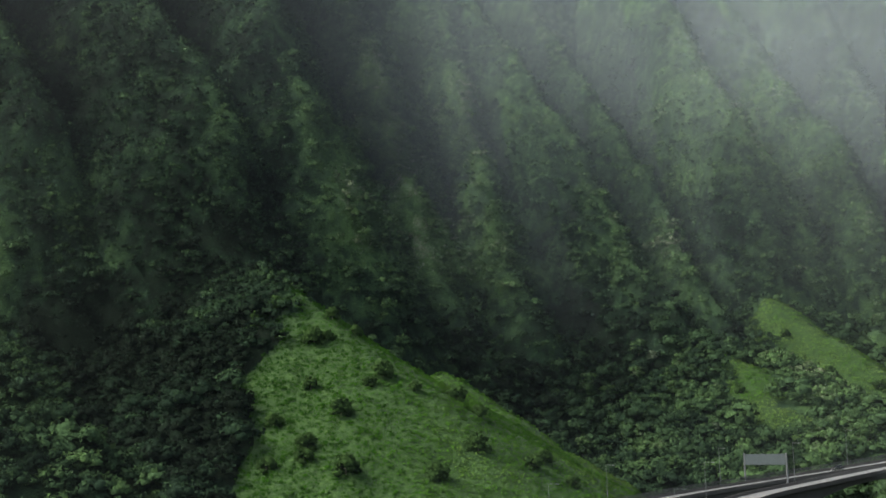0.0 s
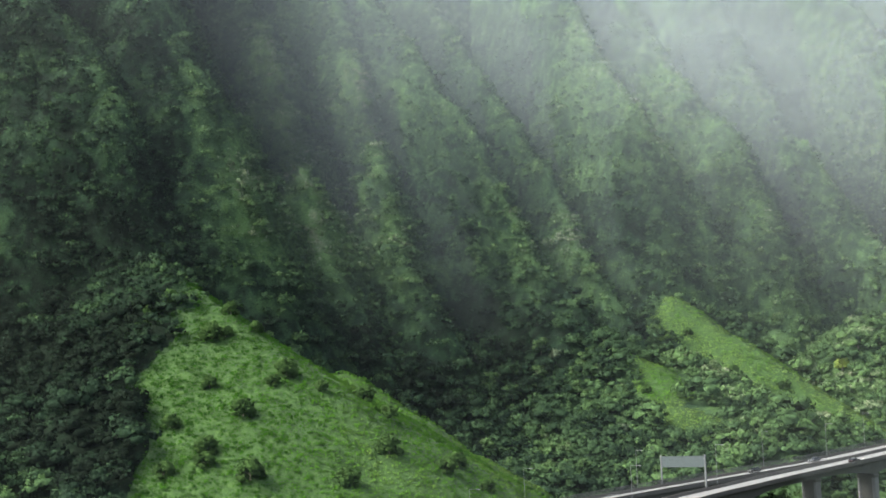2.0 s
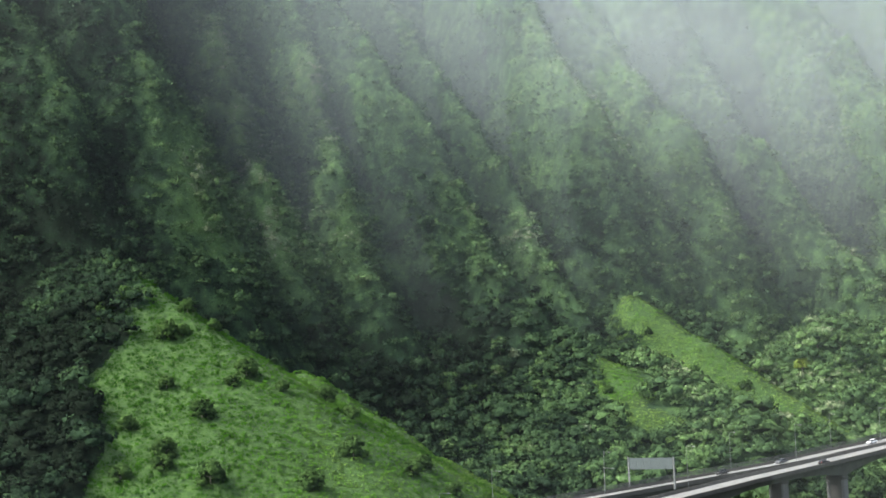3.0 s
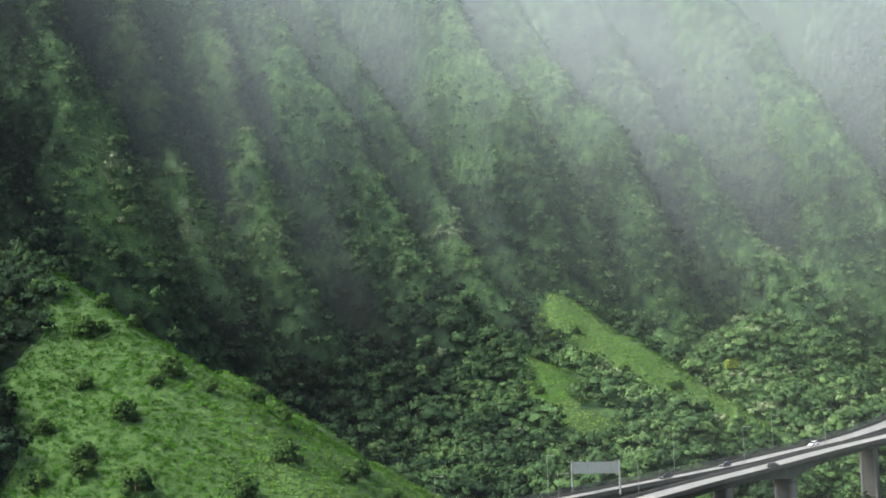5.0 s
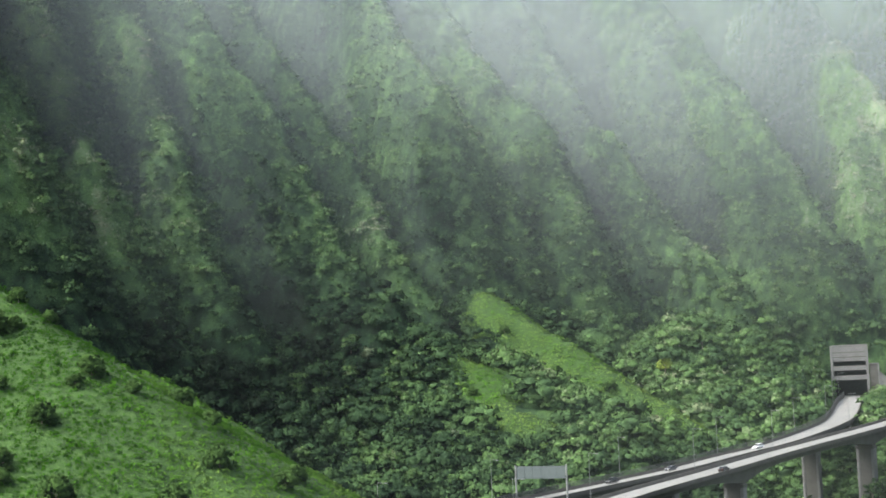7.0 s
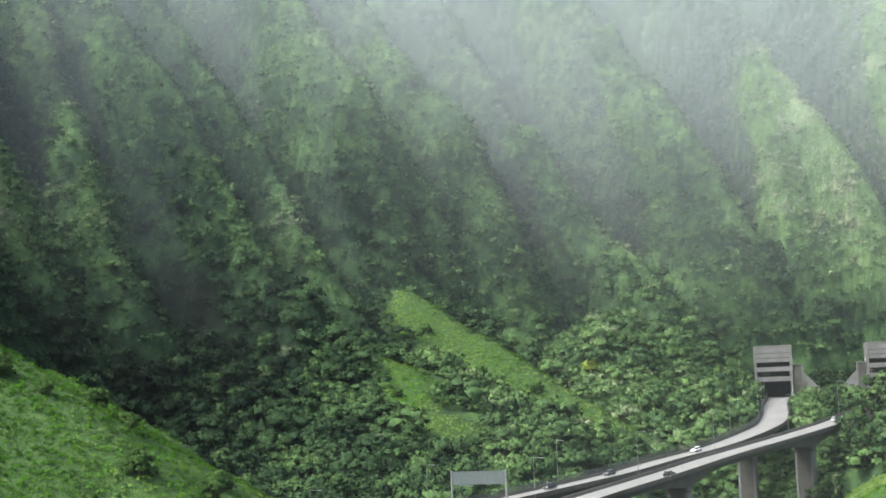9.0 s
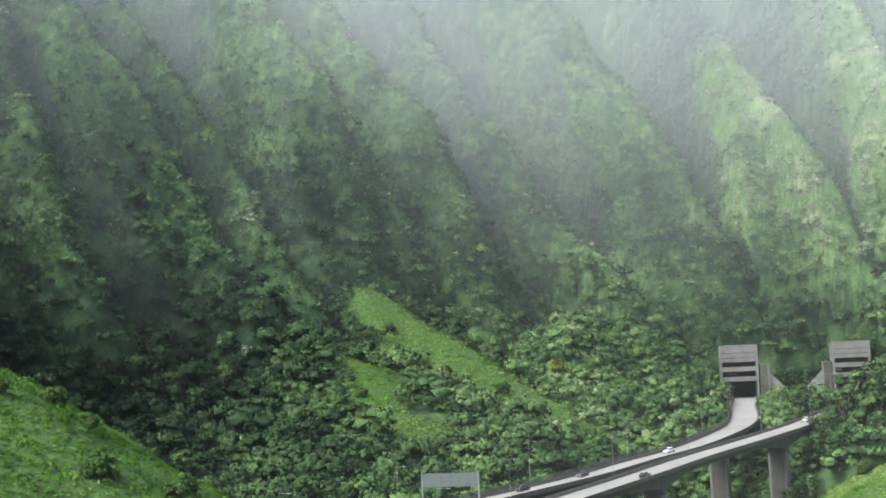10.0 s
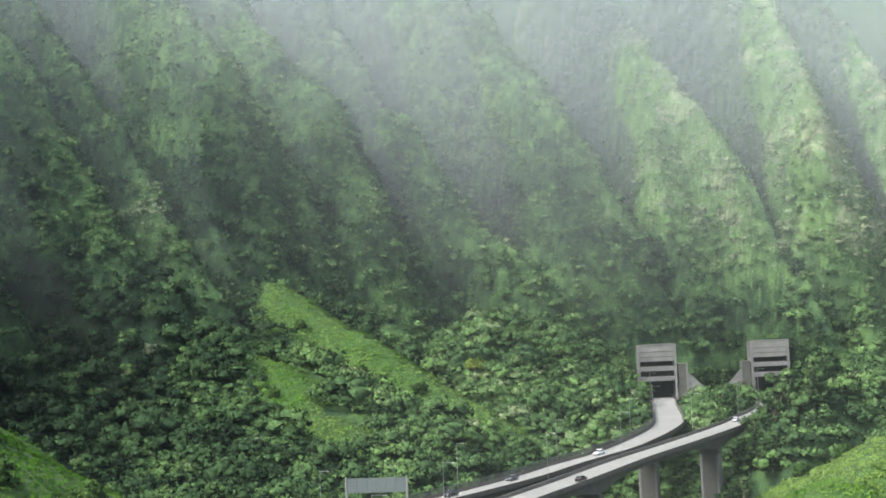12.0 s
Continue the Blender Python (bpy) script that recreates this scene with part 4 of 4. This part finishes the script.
def car(label, colour, high):
    """A passenger car, its nose towards +x, standing on z = 0."""
    root = tagged(new("car"), label, "car", "cars on the viaducts")
    paint = plain("car_paint", colour, 0.3)

    def hull(rows):
        bm = bmesh.new()
        rings = [[bm.verts.new((x, sg * y, z)) for sg in (-1, 1)] for x, y, z in rows]
        n_ = len(rings)
        for k in range(n_):
            a, b = rings[k], rings[(k + 1) % n_]
            bm.faces.new((a[0], a[1], b[1], b[0]))
        for s_ in (0, 1):
            bm.faces.new([r[s_] for r in rings])
        bmesh.ops.recalc_face_normals(bm, faces=bm.faces)
        bmesh.ops.bevel(bm, geom=list(bm.edges), offset=0.07, segments=2, affect="EDGES")
        return bm

    t = high
    body = part("body", hull([(-2.3, 0.86, 0.3), (2.3, 0.86, 0.3), (2.35, 0.84, 0.62), (2.15, 0.84, 0.78), (1.2, 0.88, 0.95), (-1.9, 0.88, 1.0), (-2.3, 0.84, 0.92)]), paint, root)
    part("windows", hull([(1.15, 0.80, 0.93), (0.35, 0.66, t - 0.06), (-1.35, 0.66, t - 0.06), (-2.0, 0.78, 0.97)]), glass_mat, root, "dark glass")
    part("roof", hull([(0.40, 0.68, t - 0.16), (0.34, 0.68, t), (-1.35, 0.68, t), (-1.45, 0.68, t - 0.16)]), paint, root)
    for sx in (-1.4, 1.4):
        for sy in (-0.82, 0.82):
            bm = bmesh.new()
            bmesh.ops.create_cone(bm, cap_ends=True, segments=16, radius1=0.33, radius2=0.33, depth=0.22, matrix=pose(sx, sy, 0.33, 90, 0, 0))
            wheel = part("wheel", bm, tyre_mat, root, "black tyre")
            bm = bmesh.new()
            bmesh.ops.create_cone(bm, cap_ends=True, segments=12, radius1=0.2, radius2=0.2, depth=0.25, matrix=pose(sx, sy, 0.33, 90, 0, 0))
            part("rim", bm, rim_mat, wheel)
    for sy in (-0.62, 0.62):
        bm = bmesh.new()
        box(bm, 2.2, 2.37, sy - 0.18, sy + 0.18, 0.6, 0.75, 0.03)
        part("headlight", bm, lamp_glass, root)
        bm = bmesh.new()
        box(bm, -2.34, -2.2, sy - 0.16, sy + 0.16, 0.68, 0.86, 0.03)
        part("tail_light", bm, red_glass, root)
    return root


def park(ob, line, x, y, lane, flip=False):
    k = int(np.argmin(np.hypot(line[:, 0] - x, line[:, 1] - y)))
    a, b = line[max(k - 1, 0)], line[min(k + 1, len(line) - 1)]
    ang = math.atan2(b[1] - a[1], b[0] - a[0])
    f = float(np.clip(((x - a[0]) * (b[0] - a[0]) + (y - a[1]) * (b[1] - a[1])) / ((b[0] - a[0]) ** 2 + (b[1] - a[1]) ** 2), 0, 1))
    c_ = a + (b - a) * f
    grade = math.degrees(math.atan2(b[2] - a[2], math.hypot(b[0] - a[0], b[1] - a[1])))
    ob.matrix_basis = pose(c_[0] + math.sin(ang) * lane, c_[1] - math.cos(ang) * lane, c_[2] + 0.07, 0, grade if flip else -grade, math.degrees(ang) + (180 if flip else 0)) @ Matrix.Scale(0.86, 4)


WHITE, BLACK, SILVER, DARK = (0.55, 0.56, 0.56), (0.012, 0.012, 0.013), (0.32, 0.33, 0.34), (0.05, 0.053, 0.058)
for label, colour, high, line, x, y, lane, flip in (
        ("white car driving on the grey viaduct", WHITE, 1.5, FAR_ROAD, 175, 497, -1.8, True),
        ("dark grey car driving on the grey viaduct", DARK, 1.5, FAR_ROAD, 138.5, 475.6, -1.8, True),
        ("tall black car driving on the grey viaduct", BLACK, 1.75, FAR_ROAD, 116.5, 463.5, -1.8, True),
        ("black car driving on the grey viaduct", BLACK, 1.5, NEAR_ROAD, 137.5, 447, 1.8, False),
        ("silver car driving on the grey viaduct", SILVER, 1.5, NEAR_ROAD, 236, 520.6, -1.8, False)):
    park(car(label, colour, high), line, x, y, lane, flip)

# ---- single trees and shrubs ----


def trunk_mesh(high, thick, limbs, seed):
    """A tapered, slightly bent trunk with forking limbs."""
    r_ = random.Random(seed)
    bm = bmesh.new()

    def limb(a, b, ra, rb):
        a, b = Vector(a), Vector(b)
        turn = (b - a).to_track_quat("Z", "Y").to_matrix().to_4x4()
        bmesh.ops.create_cone(bm, cap_ends=True, segments=7, radius1=ra, radius2=rb, depth=(b - a).length, matrix=Matrix.Translation((a + b) / 2) @ turn)

    bend = (r_.uniform(-0.06, 0.06), r_.uniform(-0.06, 0.06), high * 0.55)
    limb((0, 0, -0.3), bend, thick, thick * 0.7)
    limb(bend, (bend[0] * 1.5, bend[1] * 1.5, high), thick * 0.7, thick * 0.4)
    for k_ in range(limbs):
        a_ = k_ * 2 * math.pi / limbs + r_.uniform(-0.4, 0.4)
        limb((bend[0], bend[1], high * r_.uniform(0.5, 0.7)), (math.cos(a_) * 0.4, math.sin(a_) * 0.4, high + r_.uniform(0.0, 0.2)), thick * 0.45, thick * 0.15)
    return bm


def crown_part(parent, material, base, lobes, per, leaf, tall, deep=0.12, label=""):
    """An uneven crown of leaf clumps gathered in lobes."""
    a_ = rng.uniform(0, 2 * np.pi, lobes)
    rad = np.sqrt(rng.uniform(0.0, 1.0, lobes)) * 0.62
    cz = base + tall * (0.42 - 0.45 * rad ** 2) + rng.uniform(-deep, 0.12, lobes) * tall
    c_ = np.stack([np.cos(a_) * rad, np.sin(a_) * rad, cz], -1)
    r_ = rng.uniform(0.30, 0.52, lobes) * math.sqrt(22 / max(lobes, 22))
    shade = np.clip(0.5 + 0.12 * rng.normal(size=lobes), 0, 1)
    out = c_ - np.array([0, 0, base])
    out /= np.linalg.norm(out, axis=-1, keepdims=True)
    co1, f1, t1, soft1 = domes(c_, out, r_ * 0.78, shade)
    co, soft = tufts(c_, np.tile([0, 0, 1.0], (lobes, 1)), r_, per, 0.8, leaf, 0.7, 0.3)
    t_ = np.concatenate([t1, np.repeat(np.repeat(shade, per) + rng.normal(0.02, 0.06, lobes * per), 3)])
    ob = mesh_from("crown", np.concatenate([co1, co]), np.concatenate([f1, len(co1) + np.arange(len(co)).reshape(-1, 3)]), material, t_, False, np.concatenate([soft1, soft]))
    ob.parent = parent
    if label:
        ob["label"] = label
    return ob


def tree_kind(name, label, category, group, material, high, thick, limbs, lobes, per, leaf, tall, seed, deep=0.12):
    """One tree or shrub with a crown a metre in radius, to be scaled when planted."""
    root = tagged(new(name), label, category, group)
    part("trunk", trunk_mesh(high, thick, limbs, seed), bark, root)
    crown_part(root, material, high * 0.8, lobes, per, leaf, tall, deep)
    return root


def planted(x, y, size, turn=0.0, sink=0.1):
    z = float(height(np.array([x]), np.array([y]))[0][0])
    return pose(x, y, z - sink, 0, 0, turn) @ Matrix.Diagonal((size, size, size, 1))


def thinned(places, by):
    return [(x, y, size * by) for x, y, size in places]


def plant(proto, places):
    """Copies a tree to its places and stands the pattern itself at the first."""
    for x, y, size in places[1:]:
        copy_thing(proto, planted(x, y, size, (x * 37 + y * 17) % 360))
    x, y, size = places[0]
    proto.matrix_basis = planted(x, y, size, (x * 37 + y * 17) % 360)


shrub = tree_kind("shrub", "dark green shrub on the open grass slope", "shrub", "shrubs on the grass hills", shrub_leaf_mat, 0.35, 0.05, 4, 15, 64, 0.17, 1.5, 3, 0.45)
plant(shrub, thinned([(-17.4, 433.6, 4.8), (-28.4, 416, 4.9), (-37.4, 428.5, 3.4), (7.8, 413, 5.2), (-37, 402.5, 4.6), (-26, 392.9, 5.4), (-46.2, 413.4, 3.8), (22.3, 416.6, 4.1), (-50, 465, 4.8),
              (-46.5, 396.8, 4.0), (-3, 397.8, 4.6), (-8.4, 430.7, 2.8), (-37.7, 448.4, 5.2), (-34, 450, 3.2), (3, 440.5, 4.4), (9, 436.5, 3.6), (-33, 460, 3.6), (-55, 463, 4.4), (-57, 456, 4.0), (-26, 455.5, 3.2),
              (26, 424, 3.6), (33, 419, 3.2), (-21, 429, 3.0), (-37, 398, 3.8), (165.7, 593.7, 3.8), (149, 602.6, 4.6), (138.2, 627, 3.1), (137, 603, 4.6), (142, 606, 3.4), (143, 598, 4.8), (150, 595, 4.6), (156, 590, 4.2), (133, 611, 3.6), (161, 585, 3.8), (240, 484, 4.8), (221, 474, 4.0), (232, 471, 3.6), (251, 488, 4.2), (128, 600, 4.4), (134, 596, 3.8), (124, 585, 4.0), (122, 573, 3.2), (106, 560, 3.0)], 0.8))
pale_tree = tree_kind("broadleaf_tree", "broad tree with a pale grey-green crown above the forest", "tree", "pale crowned trees", pale_leaf_mat, 1.1, 0.08, 4, 42, 28, 0.17, 1.3, 5, 0.5)
plant(pale_tree, [(80.4, 598.7, 3.4), (45, 615.4, 3.6), (52, 600.7, 2.8), (121, 652, 2.6), (234, 617, 2.6), (91.5, 532.9, 2.8), (176, 571, 2.4), (213, 600, 2.6)])
yellow_tree = tree_kind("flowering_tree", "broad tree with a yellow-green crown", "tree", "", yellow_leaf_mat, 1.0, 0.08, 4, 34, 34, 0.17, 1.3, 6, 0.4)
plant(yellow_tree, [(197, 617, 4.0)])

cypress = tagged(new("conifer"), "tall narrow dark green conifer among the broad trees", "tree")
bm = bmesh.new()
bmesh.ops.create_cone(bm, cap_ends=True, segments=8, radius1=0.25, radius2=0.06, depth=11, matrix=Matrix.Translation((0, 0, 5.4)))
part("trunk", bm, bark, cypress)
hz = np.linspace(1.6, 12.6, 26)
spine = np.stack([0.2 * np.sin(hz * 2.1), 0.2 * np.cos(hz * 1.7), hz], -1)
girth = 1.25 * np.sin(np.clip((13.6 - hz) / 13.0, 0, 1) * np.pi * 0.62) ** 0.8 + 0.15
co, soft = tufts(spine, np.tile([0, 0, 1.0], (26, 1)), girth, 40, 0.9, 0.26)
crown = mesh_from("crown", co, np.arange(len(co)).reshape(-1, 3), leaf_mat, np.full(len(co), 0.2), False, soft)
crown.parent = cypress
cypress.matrix_basis = planted(246, 604, 1.0)

tall_tree = tree_kind("broadleaf_tree", "tall green tree beside the road cutting", "tree", "valley trees", tree_leaf_mat, 2.2, 0.07, 5, 64, 28, 0.17, 1.8, 15, 1.05)
plant(tall_tree, [(229.5, 502, 5.6), (226, 500.5, 5.8), (236, 505.5, 6.9), (243, 509, 6.9), (251, 515, 6.0), (259, 522, 5.7), (268, 531, 5.4), (278, 542, 5.2), (224, 491, 4.6), (205, 484, 3.2), (213, 490, 3.4), (199, 479, 3.0), (246, 500, 6.3), (260, 511, 6.0), (230.5, 532, 4.0), (244, 540, 3.6), (251, 549, 4.2), (258, 559, 4.0), (247, 513, 6.4), (255, 519, 6.2), (262, 526, 6.0), (327, 675, 4.8), (334, 679, 4.8), (340, 678, 4.4), (320, 681, 4.6)])

# broad trees of the valley floor, thickest by the road and the tunnel mouths
KINDS = [
    tree_kind("broadleaf_tree", "broad green tree in the valley below the wall", "tree", "valley trees", tree_leaf_mat, 1.0, 0.06, 4, 42, 28, 0.17, 1.3, 11, 0.5),
    tree_kind("broadleaf_tree", "broad green tree in the valley below the wall", "tree", "valley trees", tree_leaf_mat, 0.9, 0.06, 5, 42, 28, 0.17, 1.1, 12, 0.5),
    tree_kind("broadleaf_tree", "tall green tree in the valley below the wall", "tree", "valley trees", tree_leaf_mat, 1.2, 0.06, 4, 42, 28, 0.17, 1.6, 13, 0.5),
]
spots = [[(238, 508, 5.5), (252, 520, 4.5), (263, 533, 4.6)], [(229, 496, 4.5), (242, 554, 3.2), (247, 560, 2.8), (247, 506, 5.0), (276, 545, 4.5)], [(243, 512, 5.0), (258, 526, 4.8), (270, 536, 4.6)]]
pick = random.Random(21)
taken = []
tries = 0
while sum(map(len, spots)) < 175 and tries < 7000:
    tries += 1
    x, y = pick.uniform(40, 400), pick.uniform(470, 690)
    if not (np.interp(x, FOOT_X, FOOT_Y) - 175 < y < np.interp(x, FOOT_X, FOOT_Y) - 62):
        continue
    zz, gg = height(np.array([x]), np.array([y]))
    near_road = float(road_distance(np.array([x]), np.array([y]))[0])
    if near_road < 11.5 or turf_amount(np.array([x]), np.array([y]), gg)[0] > 0.3 or (288 < x < 362 and y > 640) or (272 < x < 316 and y > 598) or (103 < x < 202 and y > 535):
        continue
    size = pick.uniform(1.8, 2.6) if 225 < x < 300 and y > 590 else pick.uniform(3.0, 5.2)
    if near_road < size + 7.5 or any((x - a) ** 2 + (y - b) ** 2 < (0.8 * (size + c)) ** 2 for a, b, c in taken):
        continue
    taken.append((x, y, size))
    spots[pick.randrange(3)].append((x, y, size))
for proto, places in zip(KINDS, spots):
    plant(proto, places)
